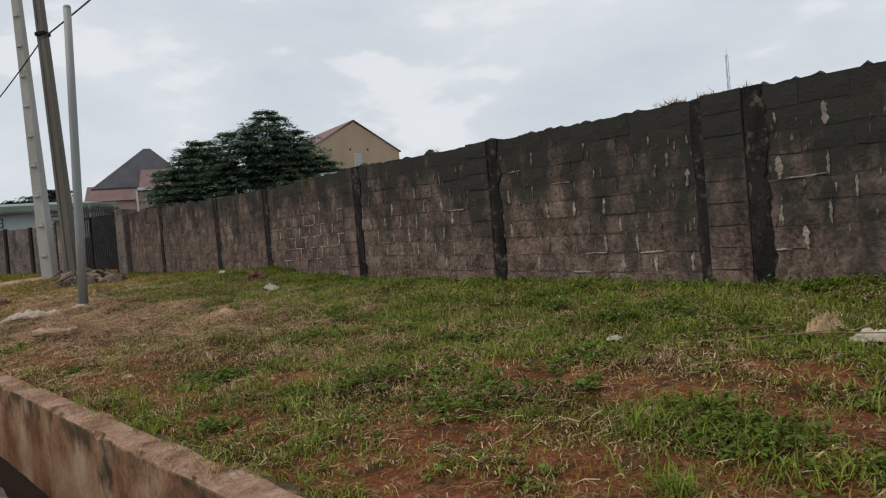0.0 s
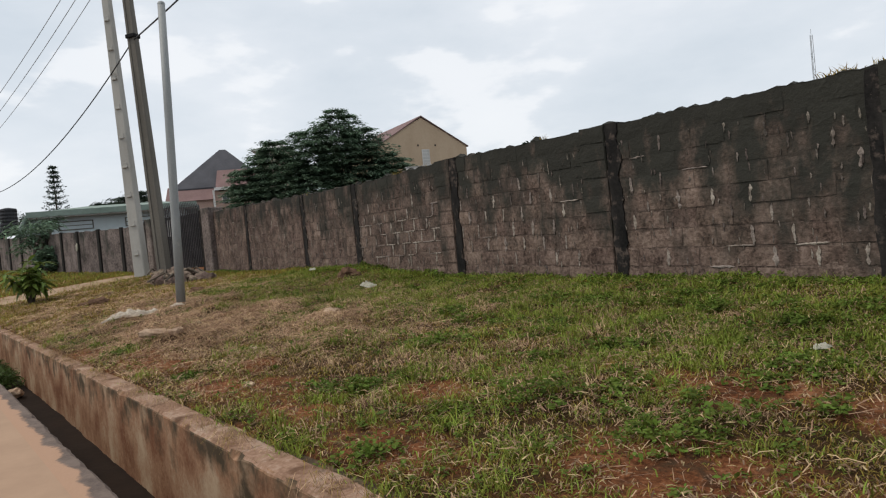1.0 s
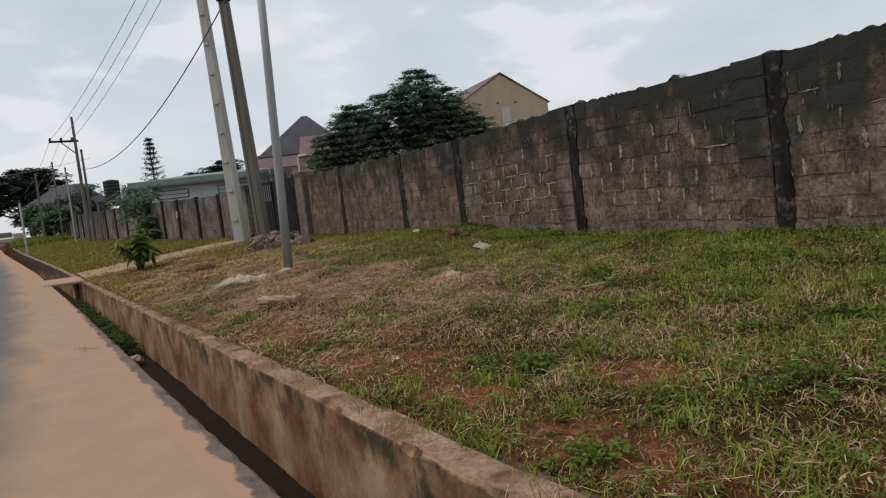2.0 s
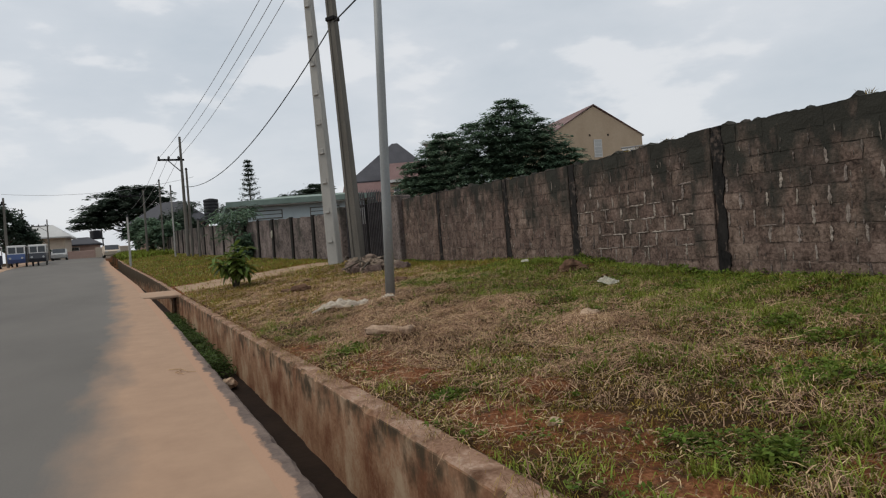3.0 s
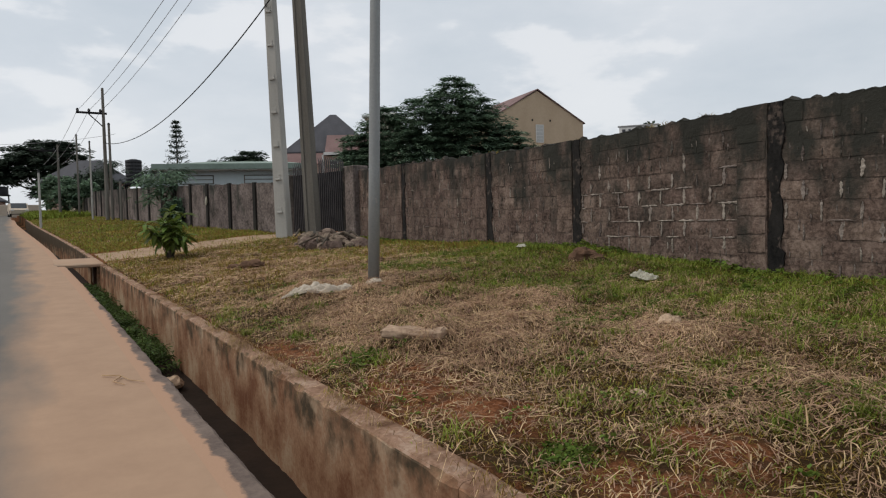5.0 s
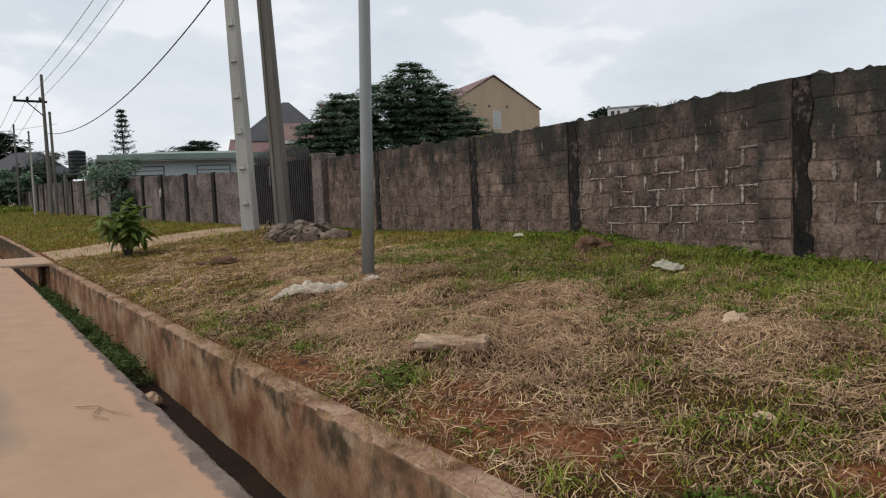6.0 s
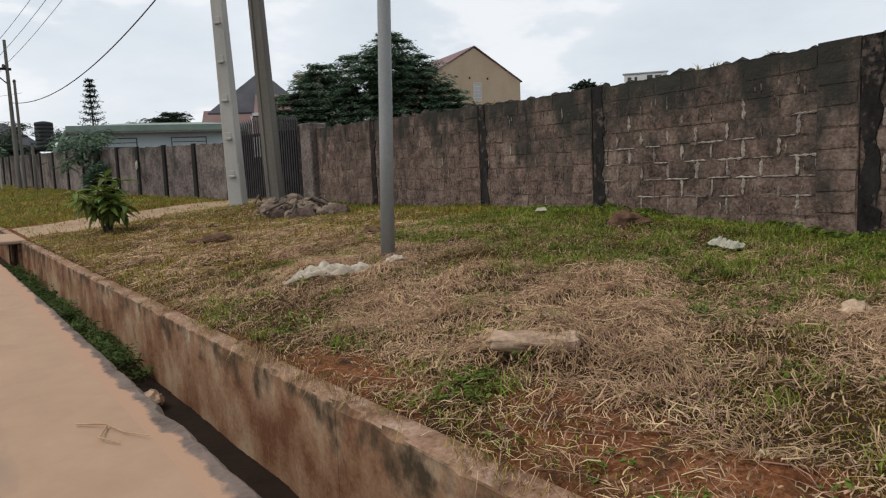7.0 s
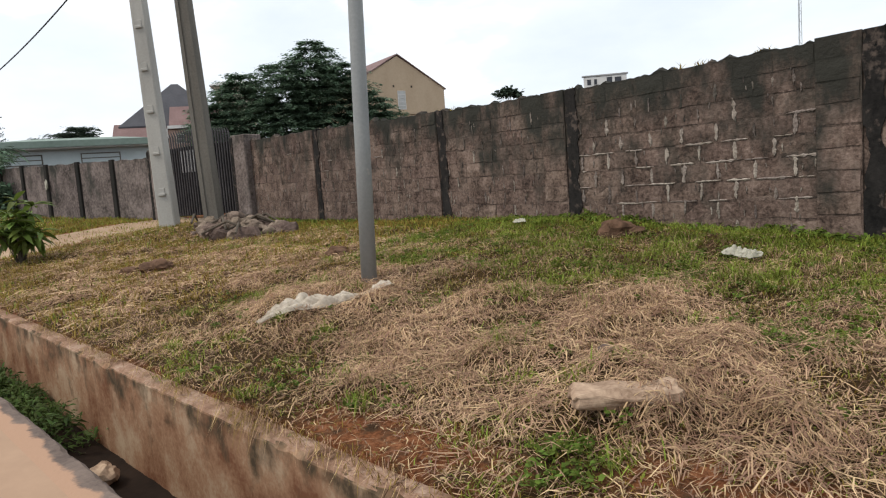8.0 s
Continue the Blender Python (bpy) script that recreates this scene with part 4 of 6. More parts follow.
def steel_pole():
    x, y = -11.28, 2.44
    z = float(ground_z(x, y))
    pole = thing("steel_pole", "slim grey steel pole standing in the grass", "pole", at=pose(x, y, z, -1.5, 1.2, 0))
    piece("shaft", tube([(0, 0, -0.3), (0, 0, 1.6), (0, 0, 3.6), (0, 0, 5.6)], [0.083, 0.079, 0.073, 0.066], 20), M_STEEL, pole, smooth=True)
    piece("cap", tube([(0, 0, 5.6), (0, 0, 5.64)], [0.07, 0.05], 20), M_STEEL, pole)


def crossarm_pole(x, y, h, label, arm=1.6, arm_z=None, turn=0.0, r=0.13, thickness=0.09):
    z = float(ground_z(x, y))
    pole = thing("crossarm_pole", label, "utility pole", at=pose(x, y, z, 0, 0, turn))
    piece("shaft", tube([(0, 0, -0.4), (0, 0, h)], [r, r * 0.6], 10), M_POLE_DARK, pole)
    az = arm_z or h * 0.83
    piece("crossarm", box(-0.06, -arm, az, 0.06, 0.2, az + thickness * 1.4, 0.01), M_GATE, pole)
    piece("strut", tube([(0, -arm * 0.55, az), (0, 0, az - 0.8)], 0.035, 6), M_GATE, pole)
    for i in range(3):
        yy = -arm + 0.08 + i * arm * 0.42
        piece("insulator", tube([(0, yy, az + 0.1), (0, yy, az + 0.2), (0, yy, az + 0.32)], [0.05, 0.09, 0.05], 8), M_TANK, pole)
    return pole


def plain_pole(x, y, h, label, material=None, r=0.1, lean=0.0):
    z = float(ground_z(x, y))
    pole = thing("slim_pole", label, "utility pole", group="far poles", at=pose(x, y, z, 0, lean, 0))
    piece("shaft", tube([(0, 0, -0.4), (0, 0, h)], [r, r * 0.75], 8), material or M_POLE_DARK, pole)
    piece("cap", tube([(0, 0, h), (0, 0, h + 0.12)], [r * 1.1, r * 0.6], 8), M_TANK, pole)


step_pole()
dark_pole()
steel_pole()
crossarm_pole(-49.4, 2.3, 8.3, "grey utility pole with a steel crossarm and insulators", arm=1.5, arm_z=6.65)
plain_pole(-48.9, 2.55, 6.0, "dark prop leaning against a utility pole", r=0.09, lean=-2.0)
plain_pole(-46.0, 2.75, 2.4, "short dark stub pole by the wall", r=0.09)
plain_pole(-51.5, 1.6, 4.4, "slim pale pole on the far verge", M_POLE, r=0.055)
plain_pole(-56.2, 1.9, 5.4, "slim dark pole beside the far wall", r=0.07)
plain_pole(-61.2, 1.35, 6.3, "slim grey pole on the far verge", r=0.08)
plain_pole(-46.3, -1.35, 3.1, "leaning grey post at the edge of the far drain", M_POLE, r=0.07, lean=3.0)
crossarm_pole(-66.0, 0.2, 6.0, "dark pole with a crossarm near the far tree", arm=2.0, arm_z=5.4, r=0.12)
crossarm_pole(-65.5, -10.4, 5.8, "dark utility pole on the opposite side of the road", arm=1.2, arm_z=5.2)
crossarm_pole(-110.0, -14.4, 7.5, "distant utility pole with a crossarm", arm=2.6, arm_z=7.2, turn=0)
crossarm_pole(-112.0, -11.6, 6.0, "distant utility pole with a crossarm", arm=2.0, arm_z=5.0, turn=0)


def wire(a, b, sag, r, material, label):
    pts = []
    for i in range(33):
        q = i / 32
        p = Vector(a).lerp(Vector(b), q)
        p.z -= sag * 4 * q * (1 - q)
        pts.append(p)
    tagged(new("overhead_wire", mesh_of("overhead_wire", *tube(pts, r, 5), material, True)), label, "wire", group="overhead wires")


CABLE_TOP = (-19.35, 4.34, 7.9)
wire((-49.3, 2.3, 6.6), CABLE_TOP, 1.35, 0.02, M_WIRE, "thick black cable sagging between two utility poles")
wire(CABLE_TOP, (24, 3.0, 7.9), 0.9, 0.022, M_WIRE, "thick black cable strung over the verge")
for i, (yy, yb) in enumerate(((0.85, 4.1), (1.45, 4.5), (2.1, 4.9))):
    wire((-49.4, yy, 8.55), (-21.5, yb - 0.3, 11.1), 0.5, 0.012, M_WIRE_PALE, "thin grey power line between two utility poles")
    wire((-49.4, yy, 8.55), (-66, yy - 1.7, 6.6), 0.4, 0.012, M_WIRE_PALE, "thin grey power line between two utility poles")
wire((-65.5, -10.5, 8.2), (-60, 4, 8.6), 0.6, 0.013, M_WIRE_PALE, "dark cable crossing over the road")


# ---- houses ----
def window(parent, m, w, h, glass=None, bars=3, name="window", frame_m=None):
    """A framed window in the wall's plane: x along the wall, y outwards is negative."""
    fr = piece(name, moved(joined(box(-w / 2, -0.06, 0, w / 2, 0.05, 0.08), box(-w / 2, -0.06, h - 0.08, w / 2, 0.05, h), box(-w / 2, -0.06, 0, -w / 2 + 0.08, 0.05, h), box(w / 2 - 0.08, -0.06, 0, w / 2, 0.05, h)), m), frame_m or M_TRIM, parent)
    piece("pane", moved(box(-w / 2 + 0.06, -0.01, 0.06, w / 2 - 0.06, 0.02, h - 0.06), m), glass or M_GLASS, fr)
    for i in range(bars):
        z = h * (i + 1) / (bars + 1)
        piece("glazing_bar", moved(box(-w / 2 + 0.05, -0.05, z - 0.03, w / 2 - 0.05, 0.0, z + 0.03), m), frame_m or M_TRIM, fr)
    return fr


def gable_house():
    """Gable end towards the road, ridge running back."""
    x, y = -80.6, 63.6
    g0 = float(ground_z(x, y)) - 0.2
    h = thing("gable_house", "tall tan rendered house with a red-brown gable roof", "house", at=pose(x, y, 0, 0, 0, 80))
    w, eave, ridge, deep = 8.05, 16.1, 20.8, 17
    wall = piece("wall", prism([(-w, g0), (-w, eave), (0.0, ridge - 0.25), (w, eave), (w, g0)], 0.0, -deep), M_TAN, h)
    wall.matrix_basis = pose(0, 0, 0, 0, 0, -90)
    for s in (-1, 1):
        slope = piece("roof_slope", prism([(0, ridge - 0.1), (s * (w + 0.3), eave - 0.26), (s * (w + 0.3), eave - 0.12), (0, ridge + 0.06)], 0.2, -deep - 0.3), M_ROOF_RED, h)
        slope.matrix_basis = pose(0, 0, 0, 0, 0, -90)
    window(h, pose(0.35, -0.02, 12.8, 0, 0, 0), 1.35, 2.7, M_ROOF_PALE, bars=4)
    for q in (-0.9, 2.2):
        piece("vent", box(q - 0.12, -0.05, 16.0, q + 0.12, 0.05, 16.3), M_DARK, h)
    piece("ledge", box(-w, -0.25, 12.1, 3.0, 0.0, 12.4), M_TAN, h)
    return h


def hip_roof(w, d, z0, z1, ridge, over=0.5):
    x, y = w / 2 + over, d / 2 + over
    v = [(-x, -y, z0), (x, -y, z0), (x, y, z0), (-x, y, z0), (-ridge / 2, 0, z1), (ridge / 2, 0, z1), (-x, -y, z0 - 0.2), (x, -y, z0 - 0.2), (x, y, z0 - 0.2), (-x, y, z0 - 0.2)]
    return v, [(0, 1, 5, 4), (1, 2, 5), (2, 3, 4, 5), (3, 0, 4), (6, 7, 1, 0), (7, 8, 2, 1), (8, 9, 3, 2), (9, 6, 0, 3), (9, 8, 7, 6)]


def villa():
    """The dark-roofed house with a lower pink wing."""
    x, y = -111.0, 43.2
    g0 = float(ground_z(x, y)) - 0.3
    h = thing("dark_roofed_house", "large house with a steep charcoal roof and pink walls", "house", at=pose(x, y, 0, 0, 0, 62))
    piece("wall", box(-7, -5, g0, 7, 6, 13.2), M_PINK, h)
    piece("roof", hip_roof(14, 11, 13.2, 20.2, 1.0, 0.8), M_ROOF_DARK, h)
    piece("wing_wall", box(-1.0, -8.5, g0, 7.4, -5, 12.2), M_PINK, h)
    piece("wing_roof", prism([(-9.2, 12.6), (-5.0, 16.0), (-4.4, 16.0), (-4.4, 12.6)], -0.6, 8.0), M_ROOF_RED, h)
    piece("wing_fascia", box(-0.8, -9.35, 12.3, 8.1, -9.2, 12.75), M_TRIM, h)
    piece("corner_trim", box(-1.15, -8.7, g0, -0.85, -8.4, 12.4), M_TRIM, h)
    piece("lean_roof", prism([(-8.5, 11.0), (-5.5, 13.6), (-5.2, 13.4), (-5.2, 11.0)], -8.5, -1.2), M_ROOF_RED, h)
    piece("lean_wall", box(-8.0, -8.0, g0, -1.3, -5, 11.0), M_PINK, h)
    for q in (0.8, 3.4, 5.8):
        window(h, pose(q, -8.52, 10.2, 0, 0, 0), 1.2, 1.3, bars=1)


def bungalow():
    """Long low house behind the far wall, with a green-grey roof edge."""
    x, y = -58.75, 12.3
    g0 = float(ground_z(x, y)) - 0.3
    h = thing("bungalow", "long low pale house with a green-grey roof edge", "house", at=pose(x, y, 0, 0, 0, 68.6))
    piece("wall", box(-5.2, 0, g0, 5.8, 9, 5.85), M_PALE, h)
    roof = piece("roof", hip_roof(10.4, 9, 6.25, 7.0, 6, 1.1), M_FASCIA, h)
    roof.location = (0.55, 4.5, 0)
    piece("fascia", box(-5.85, -1.22, 5.87, 6.9, -1.05, 6.32), M_FASCIA, h)
    piece("soffit", box(-5.8, -1.05, 5.8, 6.8, 0.0, 5.86), M_TRIM, h)
    side = piece("wall", prism([(-6.6, g0), (-6.6, 4.4), (-5.85, 5.85), (-5.22, 5.85), (-5.22, g0)], -0.35, -8.6), M_PALE, h)
    side.matrix_basis = pose(0, 0, 0, 0, 0, -90)
    piece("verge_board", moved(box(-0.09, -1.2, -1.75, 0.09, 0.3, 0.0, 0.02), pose(-5.85, 0, 6.0, 0, 27, 0)), M_FASCIA, h)
    for q in (-2.6, 2.4):
        window(h, pose(q, -0.02, 4.72, 0, 0, 0), 2.6, 0.75, M_PALE, bars=1, frame_m=M_POLE_DARK)


def cream_house():
    x, y = -127.5, -14.2
    g0 = float(ground_z(x, y)) - 0.3
    h = thing("cream_house", "cream two-storey house with a pale tin roof", "house", at=pose(x, y, 0, 0, 0, 86))
    piece("wall", box(-4.4, -3, g0, 4.0, 4, 7.4), M_CREAM, h)
    piece("roof", hip_roof(8.4, 7, 7.4, 9.6, 4.0, 0.7), M_ROOF_PALE, h)
    piece("balcony", box(-4.4, -4.2, 5.3, 4.0, -3, 5.5), M_CREAM, h)
    piece("balcony_opening", box(-3.2, -3.05, 5.6, 0.8, -2.9, 7.0), M_DARK, h)
    piece("doorway", box(0.2, -3.06, 3.4, 3.2, -2.9, 5.1), M_DARK, h)
    window(h, pose(-2.2, -3.05, 3.6, 0, 0, 0), 1.9, 1.4, bars=1)


def low_house(x, y, turn, w, d, ztop, zroof, wall_m, roof_m, label):
    g0 = float(ground_z(x, y)) - 0.3
    h = thing("low_house", label, "house", at=pose(x, y, 0, 0, 0, turn))
    piece("wall", box(-w / 2, -d / 2, g0, w / 2, d / 2, ztop), wall_m, h)
    piece("roof", hip_roof(w, d, ztop, zroof, w * 0.4, 0.6), roof_m, h)
    window(h, pose(-w * 0.2, -d / 2 - 0.02, max(g0 + 1.2, ztop - 1.9), 0, 0, 0), 1.4, 1.2, bars=1)


def signboard():
    """A white board with dark marks, its top showing over the wall."""
    x, y = -12.75, 9.6
    s = thing("signboard", "white signboard with dark marks behind the block wall", "sign", at=pose(x, y, 0, 0, 0, 38))
    g0 = float(ground_z(x, y)) - 0.2
    piece("panel", box(-0.44, -0.02, 2.5, 0.36, 0.02, 3.16, 0.008), M_TRIM, s)
    piece("frame", box(-0.47, -0.03, 3.16, 0.39, 0.03, 3.19, 0.005), M_GATE_PALE, s)
    for q in (-0.38, 0.3):
        piece("post", box(q - 0.03, 0.022, g0, q + 0.03, 0.08, 3.2, 0.005), M_GATE_PALE, s)
    for q, w, z in ((-0.34, 0.07, 3.06), (-0.22, 0.05, 3.06), (0.04, 0.1, 3.08), (0.2, 0.12, 3.07)):
        piece("mark", box(q - w / 2, -0.026, z - 0.05, q + w / 2, -0.019, z + 0.05), M_VEHICLE_DARK, s)


gable_house()
villa()
bungalow()
cream_house()
low_house(-135, -8.4, 86, 5, 5, 6.3, 7.6, M_PINK, M_ROOF_DARK, "small pink house at the road's end")
low_house(-93.5, 4.2, 60, 7.0, 6, 7.0, 9.6, M_PINK, M_ROOF_DARK, "house with a charcoal hipped roof behind plants")
low_house(-78, 12, 50, 6, 5, 4.2, 5.2, M_CREAM, M_ROOF_PALE, "low pale building behind the far wall")
signboard()
low_house(-96, 45.6, 55, 5, 4, 17.6, 18.5, M_CREAM, M_ROOF_PALE, "pale roof showing above the dark tree")


def end_walls():
    for x, y, w, z, lab, ma in ((-121, -3.5, 5.0, 5.2, "pale compound wall at the road's end", M_CREAM), (-124, -8.2, 4.0, 4.9, "brown compound wall at the road's end", M_PINK)):
        g0 = float(ground_z(x, y)) - 0.3
        tagged(new("end_wall", mesh_of("end_wall", *box(x - 0.15, y - w / 2, g0, x + 0.15, y + w / 2, z, 0.03), ma)), lab, "wall", kind="structure")


end_walls()


def water_tank(x, y, z0, z1, r, label):
    g0 = float(ground_z(x, y)) - 0.2
    t = thing("water_tank", label, "water tank", at=pose(x, y, 0))
    n = 7
    zs = np.linspace(z0, z1, 2 * n + 1)
    piece("barrel", tube([(0, 0, q) for q in zs], [r * (1.0 if i % 2 else 0.95) for i in range(len(zs))], 18), M_TANK, t)
    piece("lid", tube([(0, 0, z1), (0, 0, z1 + 0.12)], [r * 0.9, r * 0.3], 14), M_TANK, t)
    piece("platform", box(-r * 1.2, -r * 1.2, z0 - 0.15, r * 1.2, r * 1.2, z0, 0.02), M_GATE, t)
    for sx in (-1, 1):
        for sy in (-1, 1):
            piece("leg", tube([(sx * r, sy * r, g0), (sx * r * 0.95, sy * r * 0.95, z0 - 0.1)], 0.08, 6), M_GATE, t)


water_tank(-75.0, 6.95, 5.6, 8.0, 0.78, "black plastic water tank on a steel stand")
water_tank(-141, -6.4, 7.6, 9.0, 1.1, "distant black water tank on a tall stand")


def mast():
    x, y = -43.0, 117.7
    g0 = float(ground_z(x, y))
    t = thing("lattice_mast", "slender steel lattice mast far behind the wall", "mast", at=pose(x, y, 0))
    for a in range(3):
        c, s = 0.35 * math.cos(a * 2.094), 0.35 * math.sin(a * 2.094)
        piece("leg", tube([(c, s, g0), (c * 0.6, s * 0.6, 29)], 0.045, 5), M_STEEL, t)
    for i in range(14):
        z = g0 + 1 + i * 1.7
        piece("brace", tube([(0.3, 0, z), (-0.15, 0.26, z + 0.6), (-0.15, -0.26, z + 1.2), (0.3, 0, z + 1.7)], 0.03, 4), M_STEEL, t)
    piece("tip", tube([(0, 0, 28.5), (0, 0, 30)], 0.03, 5), M_STEEL, t)


mast()


# ---- vehicles ----
def tricycle(x, y, turn, paint, label):
    """A three-wheeled passenger vehicle seen from its front."""
    z = float(road_z(x))
    t = thing("three_wheeler", label, "three-wheeler", group="parked three-wheelers", at=pose(x, y, z, 0, 0, turn))
    piece("body", moved(prism([(-1.25, 0.32), (-1.35, 0.6), (-1.2, 1.02), (-1.0, 1.08), (1.25, 1.08), (1.3, 0.35)], -0.62, 0.62), Matrix()), paint, t)
    piece("roof", box(-0.66, -0.95, 1.68, 0.66, 1.3, 1.78, 0.05), M_TRIM, t)
    ws = piece("windscreen_frame", joined(box(-0.64, -1.08, 1.02, 0.64, -1.0, 1.12), box(-0.64, -1.0, 1.6, 0.64, -0.92, 1.72), box(-0.64, -1.06, 1.05, -0.54, -0.94, 1.7), box(0.54, -1.06, 1.05, 0.64, -0.94, 1.7), box(-0.04, -1.05, 1.05, 0.04, -0.95, 1.7)), M_TRIM, t)
    piece("glass", box(-0.54, -1.02, 1.1, 0.54, -0.98, 1.62), M_GLASS, ws)
    for sx in (-1, 1):
        piece("rear_post", box(sx * 0.6 - 0.04, 1.15, 1.05, sx * 0.6 + 0.04, 1.23, 1.7), M_TRIM, t)
        piece("headlight", moved(tube([(0, 0, 0), (0, 0, 0.06)], 0.09, 10), pose(sx * 0.42, -1.33, 0.72, 90, 0, 0)), M_SILVER, t)
    for px, py in ((0, -1.05), (-0.52, 0.85), (0.52, 0.85)):
        w = piece("wheel", moved(tube([(0, 0, -0.06), (0, 0, 0.06)], 0.23, 16), pose(px, py, 0.23, 0, 90, 0)), M_TYRE, t)
        piece("rim", moved(tube([(0, 0, -0.065), (0, 0, 0.065)], 0.12, 12), pose(px, py, 0.23, 0, 90, 0)), M_SILVER, w)


tricycle(-66.0, -9.75, 92, M_BLUE, "blue three-wheeler with a white windscreen frame, parked")
tricycle(-66.6, -8.3, 92, M_VEHICLE_DARK, "dark three-wheeler with a white windscreen frame, parked")
tricycle(-62.0, -11.1, 88, M_VEHICLE_DARK, "dark three-wheeler at the road's edge, parked")


def parked_car(x, y, turn, paint, label, name, tall):
    z = float(road_z(x))
    c = thing(name, label, "car" if tall < 1.7 else "van", at=pose(x, y, z, 0, 0, turn))
    if tall < 1.7:
        prof = [(-2.1, 0.3), (-2.15, 0.7), (-1.25, 0.85), (-0.6, 1.4), (0.8, 1.42), (1.5, 0.95), (2.1, 0.85), (2.15, 0.3)]
    else:
        prof = [(-2.3, 0.35), (-2.35, 0.9), (-2.0, 1.15), (-1.5, 1.85), (-1.2, tall), (2.2, tall), (2.3, 0.35)]
    piece("body", prism(prof, -0.84, 0.84), paint, c)
    piece("windscreen", moved(box(-0.7, -0.02, 0, 0.7, 0.02, 0.72), pose(0, prof[2][0] + 0.06, prof[2][1] + 0.04, -42, 0, 0)), M_GLASS, c)
    for sx in (-0.78, 0.78):
        for py in (-1.35, 1.35):
            w = piece("wheel", moved(tube([(0, 0, -0.09), (0, 0, 0.09)], 0.31, 16), pose(sx, py, 0.31, 0, 90, 0)), M_TYRE, c)
            piece("rim", moved(tube([(0, 0, -0.095), (0, 0, 0.095)], 0.18, 12), pose(sx, py, 0.31, 0, 90, 0)), M_SILVER, w)
        piece("headlight", box(sx * 0.8 - 0.14, prof[1][0] - 0.02, 0.6, sx * 0.8 + 0.14, prof[1][0] + 0.08, 0.76, 0.02), M_TRIM, c)


parked_car(-97.4, -9.2, 92, M_SILVER, "silver saloon car parked by the cream house", "parked_car", 1.4)
parked_car(-86.0, -3.1, 95, M_CREAM, "pale dusty car parked at the far verge", "parked_car", 1.4)


# ---- trees and plants ----
def leaf_strips(centres, out, size, rnd, per, flat=0.45, droop=0.25, wide=0.32):
    """Pointed leaves that fan out from each twig's end."""
    n = len(centres) * per
    c = np.repeat(centres, per, 0) + rnd.normal(0, size * 0.55, (n, 3)) * (1, 1, 0.5)
    o = np.repeat(out, per, 0) + rnd.normal(0, 0.75, (n, 3)) * (1, 1, flat)
    o[:, 2] -= droop * rnd.random(n)
    o /= np.linalg.norm(o, axis=1)[:, None]
    up = rnd.normal(0, 0.35, (n, 3)) + (0, 0, 1)
    s = np.cross(o, up)
    s /= np.linalg.norm(s, axis=1)[:, None] + 1e-6
    L = (size * rnd.uniform(0.6, 1.4, n))[:, None]
    W = L * wide
    mid = c + o * L * 0.5
    tip = c + o * L
    tip[:, 2] -= L[:, 0] * droop * 0.6
    return np.stack([c - s * W * 0.3, c + s * W * 0.3, mid - s * W, mid + s * W, tip], 1)


def crown_points(blobs, count, rnd, layers=0):
    """Twig ends over a crown made of flattened domes."""
    pts, outs = [], []
    weight = np.array([b[3] * b[4] for b in blobs], float)
    for b, k in zip(blobs, rnd.multinomial(count, weight / weight.sum())):
        d = rnd.normal(0, 1, (k, 3))
        d /= np.linalg.norm(d, axis=1)[:, None]
        d[:, 2] = np.where(d[:, 2] < -0.35, -d[:, 2], d[:, 2])
        r = rnd.uniform(0.55, 1.0, k) ** 0.5
        if layers:
            d[:, 2] = np.round(d[:, 2] * layers) / layers + rnd.normal(0, 0.035, k)
        rag = 1 + 0.22 * np.sin(5 * np.arctan2(d[:, 1], d[:, 0]) + 7 * d[:, 2] + b[0])
        p = d * r[:, None] * rag[:, None] * (b[3], b[3], b[4]) + b[:3]
        pts.append(p)
        outs.append(d * (1, 1, 0.5))
    return np.concatenate(pts), np.concatenate(outs)


def tree(name, label, x, y, height, trunk_r, blobs, twigs, per, size, leaf, seed, layers=0, limbs=9, wide=0.32, droop=0.25):
    rnd = np.random.default_rng(seed)
    g0 = float(ground_z(x, y)) - 0.2
    t = thing(name, label, "tree", at=pose(0, 0, 0))
    fork = Vector((x, y, g0 + height * 0.3))
    wood = [tube([(x, y, g0), (x + 0.1, y, g0 + height * 0.15), fork, (x, y + 0.2, g0 + height * 0.6)], [trunk_r, trunk_r * 0.8, trunk_r * 0.65, trunk_r * 0.25], 9)]
    piece("trunk", wood[0], M_BARK, t)
    for i in range(limbs):
        b = blobs[i % len(blobs)]
        end = Vector(b[:3]) + Vector((rnd.uniform(-.6, .6) * b[3], rnd.uniform(-.6, .6) * b[3], rnd.uniform(-.2, .4) * b[4]))
        mid = fork.lerp(end, 0.5) + Vector((0, 0, -0.06 * height * rnd.random()))
        piece("limb", tube([fork, mid, end], [trunk_r * 0.45, trunk_r * 0.28, trunk_r * 0.08], 6), M_BARK, t)
    p, o = crown_points(blobs, twigs, rnd, layers)
    tagged(soup("crown", leaf_strips(p, o, size, rnd, per, wide=wide, droop=droop), 1, True, leaf, t), kind="stuff")


